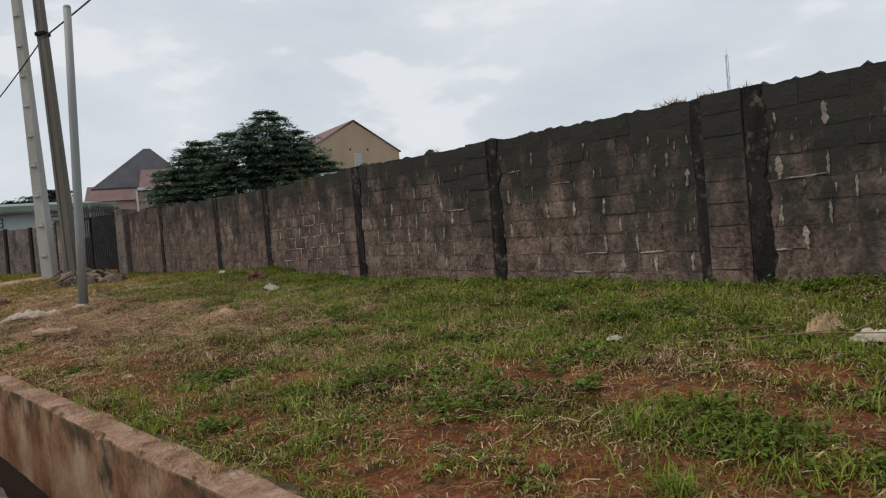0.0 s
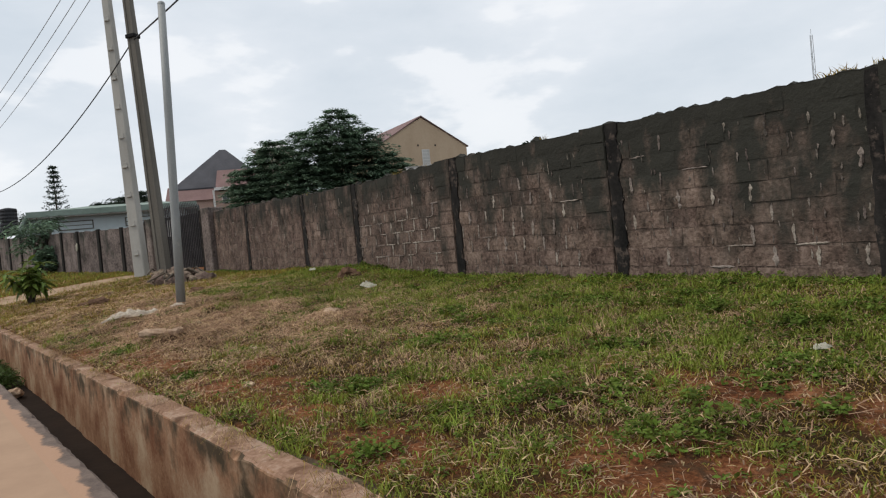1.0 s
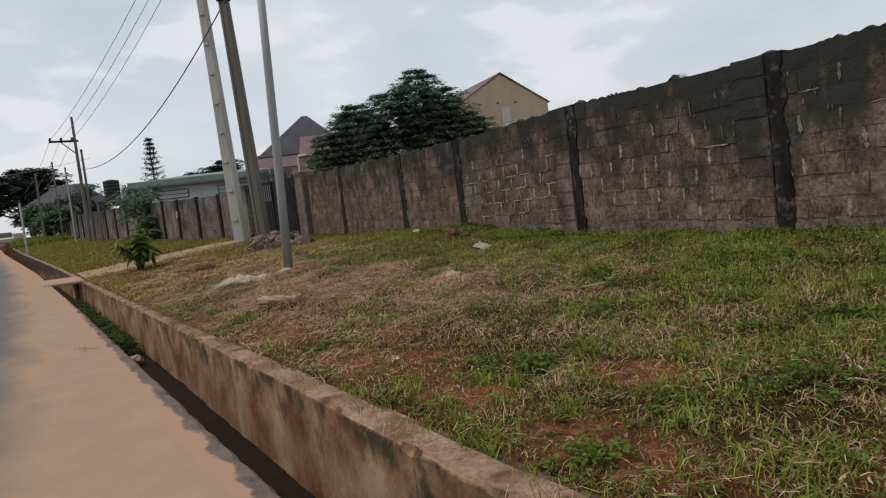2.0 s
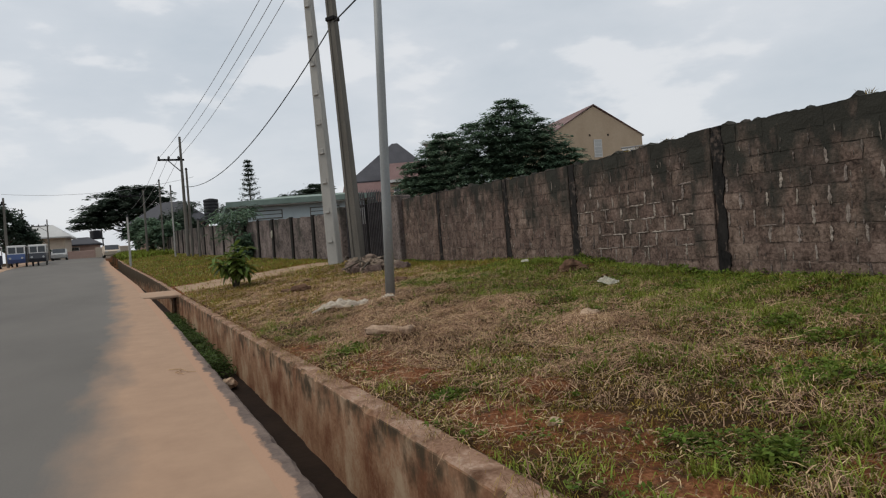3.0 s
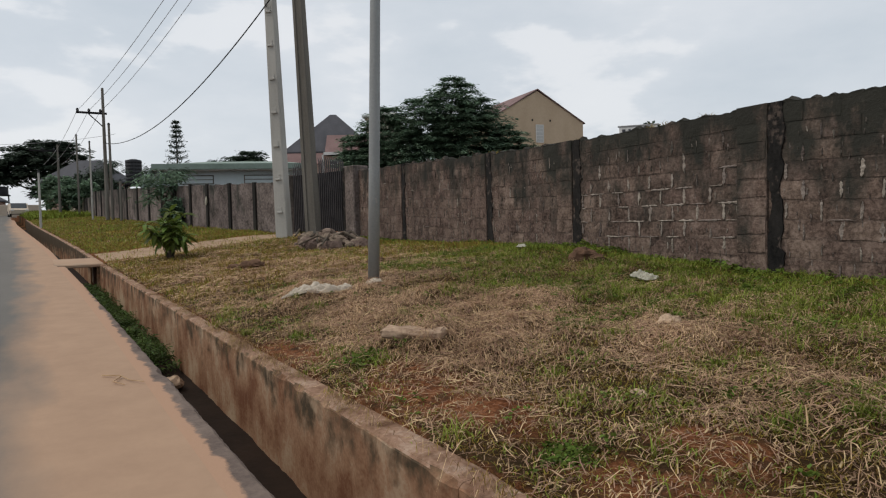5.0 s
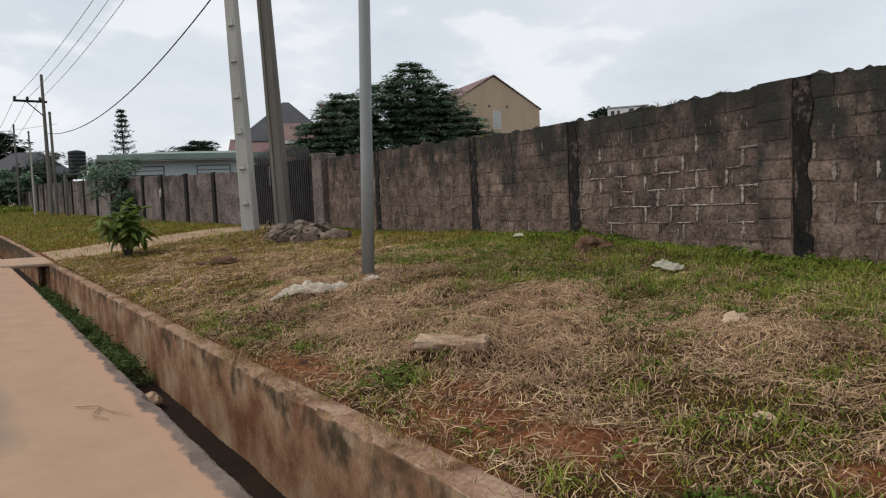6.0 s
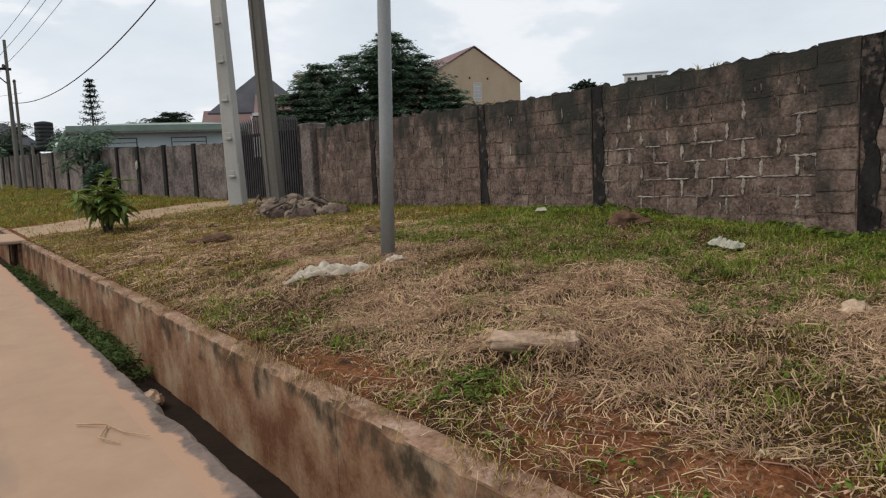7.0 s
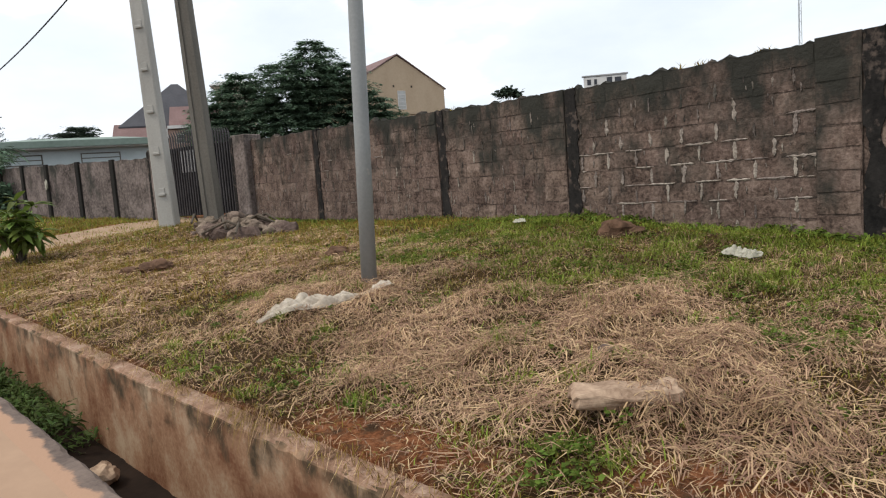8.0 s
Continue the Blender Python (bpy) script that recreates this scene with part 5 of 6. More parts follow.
def tiered_tree(name, label, x, y, height, trunk_r, blobs, seed, leaf, size=0.46, tier=0.85, boughs=24):
    """A crown of flat drooping boughs in tiers, each with a comb of leaves on both sides."""
    rnd = np.random.default_rng(seed)
    g0 = float(ground_z(x, y)) - 0.2
    t = thing(name, label, "tree")
    piece("trunk", tube([(x, y, g0), (x, y, g0 + height * 0.4), (x, y + 0.3, g0 + height * 0.95)], [trunk_r, trunk_r * 0.7, trunk_r * 0.2], 9), M_BARK, t)
    pts, outs = [], []
    for bx, by, bz, br, bh in blobs:
        piece("limb", tube([(x, y, g0 + height * 0.3), ((x + bx) / 2, (y + by) / 2, (g0 + height * 0.3 + bz) / 2), (bx, by, bz + bh * 0.5)], [trunk_r * 0.5, trunk_r * 0.3, trunk_r * 0.08], 6), M_BARK, t)
        for lv in np.arange(math.ceil((bz - 0.55 * bh) / tier) * tier, bz + bh, tier) - bz:
            reach = br * math.sqrt(max(0.02, 1 - (lv / bh) ** 2))
            for k in range(max(6, int(boughs * reach / br))):
                a = rnd.uniform(0, 6.28)
                far = reach * rnd.uniform(0.6, 1.3)
                q = np.linspace(0.25, 1, 11)
                z = bz + lv + rnd.normal(0, 0.07) + 0.16 * far * q - 0.2 * far * q ** 3
                pts.append(np.stack([bx + math.cos(a) * far * q, by + math.sin(a) * far * q, z], 1))
                outs.append(np.tile([(math.cos(a) * 1.3, math.sin(a) * 1.3, -0.06)], (11, 1)))
    p, o = np.concatenate(pts), np.concatenate(outs)
    crown = soup("crown", leaf_strips(p, o, size, rnd, 9, flat=0.1, droop=0.16, wide=0.15), 1, True, leaf, t)
    tagged(crown, kind="stuff")


# the dark tiered tree behind the wall
tiered_tree("tiered_tree", "broad dark green tree with tiered drooping boughs", -74, 42, 14, 0.45,
            [(-77.2, 36.2, 10.8, 3.8, 4.8), (-79.6, 33.6, 8.8, 2.9, 3.9), (-72.4, 43.2, 13.2, 4.2, 5.8), (-74.2, 40.2, 11.8, 4.4, 4.9), (-70.8, 46.0, 11.0, 4.2, 5.4), (-75.0, 39.0, 8.6, 5.2, 3.8), (-69.2, 49.0, 8.8, 3.4, 4.0), (-71.5, 45.0, 7.8, 5.2, 3.0), (-78.5, 34.8, 7.0, 3.8, 3.0)],
            3, M_LEAF_DARK)
tiered_tree("umbrella_tree", "spreading dark tree with flat layered boughs near the road's end", -105.8, 0.3, 9.5, 0.4,
            [(-105.8, -1.5, 10.6, 4.0, 2.2), (-105.8, -5.6, 7.9, 3.0, 1.2), (-105.8, 1.8, 11.6, 2.7, 1.8), (-105.8, -3.4, 9.2, 3.6, 1.5), (-105.8, 1.2, 8.6, 3.0, 1.8), (-105.8, 0.4, 6.2, 2.6, 1.6)],
            5, M_LEAF_FAR, size=0.6, tier=0.85, boughs=22)
tree("roadside_tree", "dark rounded tree on the opposite side of the road", -75.5, -11.6, 4.5, 0.25,
     [(-75.5, -11.9, 5.4, 1.9, 2.2), (-75.5, -10.6, 4.4, 1.5, 1.6), (-75.5, -13.4, 6.2, 2.0, 2.4)], 700, 10, 0.3, M_LEAF_FAR, 6)
tree("roadside_tree", "dark bushy tree before the cream house", -95, -12.4, 4.0, 0.2, [(-95, -11.9, 4.6, 1.2, 1.3), (-95, -13.4, 5.4, 1.7, 2.0)], 300, 9, 0.36, M_LEAF_FAR, 7)
tiered_tree("far_tree", "distant flat-topped tree showing over the bungalow roof", -109.5, 26.5, 8, 0.3,
            [(-109.5, 26.5, 10.8, 4.0, 1.5), (-109.5, 28.6, 12.0, 2.4, 1.1), (-110, 23.6, 10.4, 2.6, 0.9)], 8, M_LEAF_FAR, size=0.6, tier=0.8, boughs=14)
tree("far_tree", "small tree top showing over the wall", -75.5, 82.4, 10, 0.2, [(-75.5, 82.4, 14.9, 1.7, 0.8)], 60, 9, 0.7, M_LEAF_FAR, 9)
tree("far_shrub", "dense green shrubs beside the far poles", -68, 1.6, 3, 0.12, [(-68, 0.8, 3.6, 1.5, 1.3), (-66.5, 2.0, 3.9, 1.2, 1.2), (-71, 0.2, 4.4, 1.4, 1.5)], 460, 10, 0.32, M_LEAF_DARK, 10)
tree("far_shrub", "dark shrubs between the far house and the road", -84, 1.2, 4, 0.15, [(-84, 1.5, 5.0, 2.2, 1.7), (-86, 4.0, 5.6, 2.2, 1.8), (-80, 4.2, 4.8, 2.0, 1.6)], 700, 10, 0.35, M_LEAF_FAR, 11)


def conifer():
    x, y, top = -82.0, 12.3, 13.3
    g0 = float(ground_z(x, y))
    rnd = np.random.default_rng(12)
    t = thing("araucaria_tree", "slender symmetrical conifer with spaced whorls of branches", "tree")
    piece("trunk", tube([(x, y, g0), (x, y, top)], [0.16, 0.03], 7), M_BARK, t)
    z, i = top - 0.3, 0
    while z > g0 + 1.5:
        reach = 0.1 + (top - z) * 0.235
        for a in range(6):
            ang = a * 1.047 + i * 0.4 + rnd.uniform(-.1, .1)
            c, s = math.cos(ang), math.sin(ang)
            ends = np.array([(x + c * reach * q, y + s * reach * q, z + 0.3 * reach * q * q) for q in np.linspace(0.15, 1, 7)])
            outs = np.tile([(c, s, 0.35)], (7, 1))
            tagged(soup("branch", leaf_strips(ends, outs, 0.24, rnd, 6, flat=0.7, wide=0.22), 1, True, M_LEAF_FAR, t), kind="stuff")
        z -= 0.52 + 0.02 * i
        i += 1


conifer()


def palm(x, y, height, reach, fronds, label, seed, leaf):
    g0 = float(ground_z(x, y))
    rnd = np.random.default_rng(seed)
    t = thing("palm", label, "palm")
    piece("stem", tube([(x, y, g0 - 0.1), (x + 0.05, y, g0 + height)], [0.16, 0.1], 8), M_BARK, t)
    for i in range(fronds):
        a = i * 2.4 + rnd.uniform(-.2, .2)
        up = rnd.uniform(0.15, 1.25)
        c, s = math.cos(a), math.sin(a)
        q = np.linspace(0.08, 1, 16)
        spine = np.stack([x + c * reach * q * math.cos(up), y + s * reach * q * math.cos(up), g0 + height + reach * (q * math.sin(up) - 0.4 * q ** 2.4)], 1)
        both = np.concatenate([spine, spine])
        side = np.array([(-s, c, -0.1)] * 16 + [(s, -c, -0.1)] * 16) + np.tile([(c * 0.7, s * 0.7, 0)], (32, 1))
        tagged(soup("frond", leaf_strips(both, side, reach * 0.2, rnd, 2, flat=0.05, wide=0.09, droop=0.3), 1, True, leaf, t), kind="stuff")


palm(-38.0, 3.9, 1.5, 2.1, 13, "bushy green palm against the far wall", 21, M_LEAF_DARK)
palm(-44.8, 5.6, 2.4, 1.3, 13, "green palm behind the far wall", 22, M_LEAF_FAR)
palm(-63.4, 3.6, 3.4, 1.9, 12, "ragged palm behind the far poles", 23, M_LEAF_FAR)
palm(-82.5, 9.2, 4.0, 2.3, 12, "distant ragged palm beside the water tank", 24, M_LEAF_FAR)
tree("wall_shrub", "dense dark shrub against the far wall", -36.9, 4.2, 1.6, 0.06, [(-36.9, 4.15, 1.5, 0.45, 0.9)], 130, 9, 0.24, M_LEAF_DARK, 25)


def broad_leaf(length, width, fold, bend):
    """One broad leaf with a midrib, along +x."""
    v, f = [], []
    n = 5
    for i in range(n + 1):
        q = i / n
        w = width * math.sin(math.pi * min(1, 0.06 + q * 0.94)) ** 0.8 / 2
        z = -bend * q * q * length
        v += [(q * length, -w, z + fold * w), (q * length, 0, z), (q * length, w, z + fold * w)]
    for i in range(n):
        a = 3 * i
        f += [(a, a + 3, a + 4, a + 1), (a + 1, a + 4, a + 5, a + 2)]
    return v, f


def sapling():
    x, y = -20.7, 1.27
    g0 = float(ground_z(x, y))
    rnd = random.Random(31)
    t = thing("sapling", "bushy young tree with large glossy green leaves", "sapling", at=pose(x, y, g0))
    meshes = [mesh_of("leaf", *broad_leaf(0.3, 0.105, 0.4, 0.2 + 0.22 * i), M_LEAF_NEAR, True) for i in range(4)]
    for i in range(15):
        a = i * 2.4 + 0.3
        h = rnd.uniform(0.55, 1.15) if i else 1.22
        r = rnd.uniform(0.2, 0.72) if i else 0.05
        ends = [(0.05 * math.cos(a), 0.05 * math.sin(a), -0.05), (0.4 * r * math.cos(a), 0.4 * r * math.sin(a), h * 0.55), (r * math.cos(a), r * math.sin(a), h)]
        piece("stem", tube(ends, [0.018, 0.012, 0.005], 6), M_BARK, t)
        # whorls of drooping leaves towards the tip
        for k in range(20):
            ring = k // 7
            p = Vector(ends[2]).lerp(Vector(ends[1]), 0.32 * ring + rnd.uniform(0, 0.1))
            ob = new("leaf", meshes[rnd.randrange(4)])
            ob.parent = t
            s = rnd.uniform(0.7, 1.25)
            ob.matrix_basis = Matrix.Translation(p) @ Euler((rnd.uniform(-.4, .4), rnd.uniform(-0.75, -0.1) + 0.35 * ring, k * 0.9 + a + rnd.uniform(-.3, .3))).to_matrix().to_4x4() @ Matrix.Diagonal((s, s, s, 1))


sapling()


# ---- things lying on the verge ----
def on_ground(x, y, dz=0.0):
    return float(ground_z(x, y)) + dz


def rubble_heap():
    rnd = random.Random(41)
    for i in range(80):
        a, r = rnd.uniform(0, 6.28), rnd.uniform(0, 1) ** 0.6
        x, y = -18.35 + 1.55 * r * math.cos(a) - 0.2, 4.75 + 0.75 * r * math.sin(a)
        s = rnd.uniform(0.08, 0.2)
        z = on_ground(x, y) + (1 - r) * 0.34 * rnd.uniform(0.4, 1) + s * 0.3
        g = lump(s * rnd.uniform(0.9, 1.4), s, s * 0.8, i + 1, 0.6, 2)
        ob = new("rubble_stone", mesh_of("rubble_stone", *g, M_STONE))
        ob.matrix_world = pose(x, y, z, rnd.uniform(-25, 25), rnd.uniform(-25, 25), rnd.uniform(0, 360))
        tagged(ob, "grey-brown chunk of rubble heaped by the poles", "stone", group="rubble heap")
    for i in range(11):
        x, y = -18.4 + rnd.uniform(-1.3, 1.3), 4.6 + rnd.uniform(-0.5, 0.5)
        a = rnd.uniform(0, 3.14)
        L = rnd.uniform(0.4, 0.8)
        z = on_ground(x, y) + 0.3
        pts = [(x - L * math.cos(a), y - L * math.sin(a), on_ground(x, y, 0.16)), (x, y, z + rnd.uniform(0, .1)), (x + L * math.cos(a), y + L * math.sin(a), on_ground(x, y, 0.12))]
        tagged(new("stick", mesh_of("stick", *tube(pts, [0.022, 0.028, 0.014], 7), M_BARK)), "dry grey stick on the rubble heap", "stick", group="rubble heap")


def draped(name, label, category, centre, length, width, turn, height, material, seed):
    """A crumpled sheet lying on the ground."""
    n, m = 64, 26
    vv, ff = [], []
    ca, sa = math.cos(math.radians(turn)), math.sin(math.radians(turn))
    for i in range(n):
        for j in range(m):
            u, w = (i / (n - 1) - 0.5), (j / (m - 1) - 0.5)
            taper = 0.35 + 0.65 * math.cos(u * 2.6 + 0.3 * noise.noise(Vector((u * 5, seed, 0)))) ** 2
            lx = u * length
            ly = w * width * taper + 0.12 * noise.noise(Vector((u * 3.3, seed, 2))) * length
            x, y = centre[0] + lx * ca - ly * sa, centre[1] + lx * sa + ly * ca
            fold = 1.2 * abs(noise.noise(Vector((u * 7, w * 4, seed)))) + 0.5 * abs(noise.noise(Vector((u * 17, w * 9, seed)))) + 0.12 * abs(noise.noise(Vector((u * 35, w * 20, seed))))
            edge = min(1, 4 * min(0.5 - abs(u), 0.5 - abs(w)) + 0.15)
            vv.append((x, y, on_ground(x, y, 0.035) + height * fold * edge + height * 0.25 * edge * (1 - abs(2 * w))))
    for i in range(n - 1):
        for j in range(m - 1):
            a = i * m + j
            ff.append((a, a + 1, a + m + 1, a + m))
    ob = new(name, mesh_of(name, vv, ff, material, True))
    so = ob.modifiers.new("thickness", "SOLIDIFY")
    so.thickness = 0.006
    return tagged(ob, label, category)


rubble_heap()
draped("cloth", "dirty cream cloth crumpled in the dry grass", "cloth", (-10.95, 1.55), 1.1, 0.2, 80, 0.1, M_RAG, 3.0)
draped("cloth", "small pale rag at the foot of a steel pole", "cloth", (-10.78, 2.18), 0.3, 0.12, 75, 0.05, M_RAG, 8.0)
draped("plastic_bag", "crumpled white plastic bag on green grass", "bag", (-8.4, 4.75), 0.36, 0.14, 5, 0.08, M_WHITE, 5.0)
draped("plastic_scrap", "pale scrap of plastic in the grass", "litter", (-11.7, 5.45), 0.2, 0.1, 20, 0.035, M_WHITE, 6.0)
draped("plastic_scrap", "pale scrap of plastic in the weeds", "litter", (-0.35, 2.95), 0.14, 0.07, 60, 0.025, M_WHITE, 9.0)


def slab():
    x, y = -7.45, 0.95
    rnd = random.Random(51)
    v, f = box(-0.25, -0.085, 0, 0.25, 0.085, 0.085, 0.02)
    bm = bmesh.new()
    vs = [bm.verts.new(p) for p in v]
    for q in f:
        bm.faces.new([vs[i] for i in q])
    bmesh.ops.subdivide_edges(bm, edges=bm.edges[:], cuts=4, use_grid_fill=True)
    for p in bm.verts:
        p.co += Vector((0.02, 0.018, 0.014)) * (noise.noise(p.co * 9) + 0.9 * noise.noise(p.co * 26))
    me = bpy.data.meshes.new("broken_slab")
    bm.to_mesh(me)
    bm.free()
    me.materials.append(M_SLAB)
    ob = tagged(new("broken_slab", me), "broken pale concrete piece lying in straw", "concrete slab")
    ob.matrix_world = pose(x, y, on_ground(x, y, -0.01), 3, 2, 48)


slab()


def loose_stone(x, y, s, material, label, seed, flat=0.6):
    ob = new("loose_stone", mesh_of("loose_stone", *lump(s, s * 0.75, s * flat, seed, 0.4, 3), material))
    ob.matrix_world = pose(x, y, on_ground(x, y, s * flat * 0.35), 0, 0, seed * 47)
    tagged(ob, label, "stone", group="loose stones")


loose_stone(-3.95, 0.63, 0.05, M_SLAB, "pale stone on bare red soil", 1)
loose_stone(-6.5, 2.9, 0.12, M_SLAB, "pale stone in the dry grass", 2)
loose_stone(-6.05, 0.85, 0.03, M_WHITE, "small white stone on red soil", 3)
loose_stone(-5.4, 1.3, 0.05, M_SLAB, "small stone in the straw", 4)
loose_stone(-15.8, 2.0, 0.24, M_RED, "red-brown stone half sunk in the grass", 5, 0.5)
loose_stone(-16.2, 1.75, 0.15, M_RED, "red-brown stone half sunk in the grass", 6, 0.5)
loose_stone(-7.95, 1.6, 0.09, M_STONE, "dark stone beside a concrete piece", 7)
loose_stone(-10.15, 5.4, 0.2, M_RED, "low mound of red earth near the wall", 8, 0.8)
loose_stone(-9.9, 5.45, 0.13, M_RED, "low mound of red earth near the wall", 9, 0.5)
loose_stone(-13.2, 3.4, 0.17, M_RED, "lump of red earth behind a steel pole", 10, 0.6)
scrap = new("hanging_scrap", mesh_of("hanging_scrap", *lump(0.09, 0.035, 0.2, 17, 0.5, 3), M_WHITE))
scrap.matrix_world = pose(-33.2, 4.86, 2.36, 0, 12, 8)
tagged(scrap, "white plastic scrap caught on a dark wall pier", "litter")
loose_stone(-11.2, -0.3, 0.14, M_SLAB, "round pale stone in the drain", 11)
bpy.data.objects["loose_stone.010"].location.z = float(road_z(-11.2)) - 0.7


def dead_leaves():
    """Withered banana leaves and stalks."""
    rnd = random.Random(61)
    for i, (x, y, a, L) in enumerate(((0.3, 3.15, 10, 1.0), (0.55, 3.3, 25, 0.9), (0.9, 3.2, -8, 1.1), (0.7, 3.05, 4, 0.8), (1.15, 3.35, 60, 0.7))):
        ca, sa = math.cos(math.radians(a)), math.sin(math.radians(a))
        pts = [(x + ca * L * q, y + sa * L * q, on_ground(x + ca * L * q, y + sa * L * q, 0.06 + 0.05 * math.sin(3 * q))) for q in (-0.5, -0.2, 0.1, 0.5)]
        tagged(new("dry_stalk", mesh_of("dry_stalk", *tube(pts, [0.008, 0.007, 0.005, 0.003], 6), M_DEAD_LEAF)), "withered straw-coloured banana stalk on the grass", "stalk", group="withered stalks")
    draped("withered_leaf", "withered grey-brown banana leaf curled on the grass", "leaf", (0.98, 3.42), 0.34, 0.16, 70, 0.13, M_DEAD_LEAF, 11.0)
    draped("withered_leaf", "withered cream banana leaf curled on the grass", "leaf", (1.38, 3.25), 0.42, 0.18, 12, 0.09, M_RAG, 12.0)


dead_leaves()


def twigs_on_shoulder():
    for pts in ([(-8.76, -1.22), (-8.61, -1.1), (-8.44, -1.05), (-8.27, -0.97)], [(-8.61, -1.1), (-8.42, -1.17), (-8.29, -1.1)]):
        q = [(x, y, float(road_z(x)) + 0.014 + 0.01 * (i % 2)) for i, (x, y) in enumerate(pts)]
        tagged(new("dry_twig", mesh_of("dry_twig", *tube(q, [0.006, 0.005, 0.004, 0.003][: len(q)], 5), M_STRAW)), "dry straw twig on the sandy shoulder", "twig", group="dry twigs")


twigs_on_shoulder()


# ---- grass, straw and weeds ----
def scatter(rnd, n, x0, x1, v0, v1, keep):
    x = rnd.uniform(x0, x1, n)
    y = rnd.uniform(v0, v1, n) + drain_y(x)
    k = rnd.random(n) < keep(x, y)
    return x[k], y[k]


def in_front_of_wall(x, y):
    return y < 5.66 - 0.083 * x - 0.03


def blades(name, label, rnd, x, y, tall, wide, lean, material, lift=0.0):
    ok = (in_front_of_wall(x, y) | (x < -23.4)) & (y - drain_y(x) > 0.17 + 0.9 * face_off(x) - 0.1 * (speckle(x, y, 5.0, 2.0) > 0.62))
    x, y = x[ok], y[ok]
    n = len(x)
    z = ground_z(x, y) + lift
    a = rnd.uniform(0, 2 * np.pi, n)
    h = tall * rnd.uniform(0.5, 1.3, n)
    ln = lean * rnd.uniform(0.4, 1.5, n)
    d = np.stack([np.cos(a), np.sin(a), np.zeros(n)], 1)
    s = np.stack([-np.sin(a), np.cos(a), np.zeros(n)], 1) * (wide * rnd.uniform(0.6, 1.4, n))[:, None]
    base = np.stack([x, y, z - 0.01], 1)
    up = np.array([0, 0, 1.0])
    mid = base + d * (h * np.sin(ln) * 0.4)[:, None] + up * (h * np.cos(ln * 0.6) * 0.55)[:, None]
    tip = base + d * (h * np.sin(np.minimum(ln * 1.3, 1.9)))[:, None] + up * (h * np.clip(np.cos(ln * 1.15), 0.02, 1))[:, None]
    ob = soup(name, np.stack([base - s, base + s, mid - s * 0.8, mid + s * 0.8, tip], 1), 1, True, material)
    return tagged(ob, label, "grass", kind="stuff")


def straw(name, label, rnd, x, y, length, wide, material):
    """Cut stalks lying flat, one over another."""
    ok = in_front_of_wall(x, y)
    x, y = x[ok], y[ok]
    n = len(x)
    a = rnd.uniform(0, 2 * np.pi, n) * 0.75 + 4 * speckle(x, y, 2.3, 3.0) * np.pi
    L = length * rnd.uniform(0.4, 1.5, n)
    bend = rnd.normal(0, 0.5, n)
    lift = rnd.uniform(0.002, 1, n) ** 2 * (0.03 + 0.07 * speckle(x, y, 3.3, 8.0))
    pts = []
    for q in (-0.5, 0.0, 0.5):
        aa = a + bend * q
        px, py = x + np.cos(aa) * L * q, y + np.sin(aa) * L * q
        pz = ground_z(px, py) + lift + (0.018 if q == 0 else 0.0) * rnd.random(n)
        pts.append(np.stack([px, py, pz], 1))
    s = np.stack([-np.sin(a), np.cos(a), rnd.uniform(-.5, .5, n)], 1) * (wide * rnd.uniform(0.5, 1.4, n))[:, None]
    ob = soup(name, np.stack([pts[0] - s, pts[0] + s, pts[1] - s, pts[1] + s, pts[2]], 1), 1, True, material)
    return tagged(ob, label, "straw", kind="stuff")


def weeds(name, label, rnd, x, y, spread, size, per, material, tall=None):
    """Low rosettes of small leaves."""
    ok = in_front_of_wall(x, y) & (y - drain_y(x) > 0.14 + 0.9 * face_off(x))
    lift = 0.03 if tall is None else tall[ok] * rnd.uniform(0.2, 1.0, ok.sum())
    x, y = x[ok], y[ok]
    c = np.stack([x, y, ground_z(x, y) + lift], 1)
    c = np.repeat(c, 3, 0) + rnd.normal(0, spread, (3 * len(x), 3)) * (1, 1, 0.25)
    o = rnd.normal(0, 1, c.shape) * (1, 1, 0.3) + (0, 0, 0.35)
    ob = soup(name, leaf_strips(c, o, size, rnd, per, wide=0.34, droop=0.2), 1, True, material)
    return tagged(ob, label, "weeds", kind="stuff")


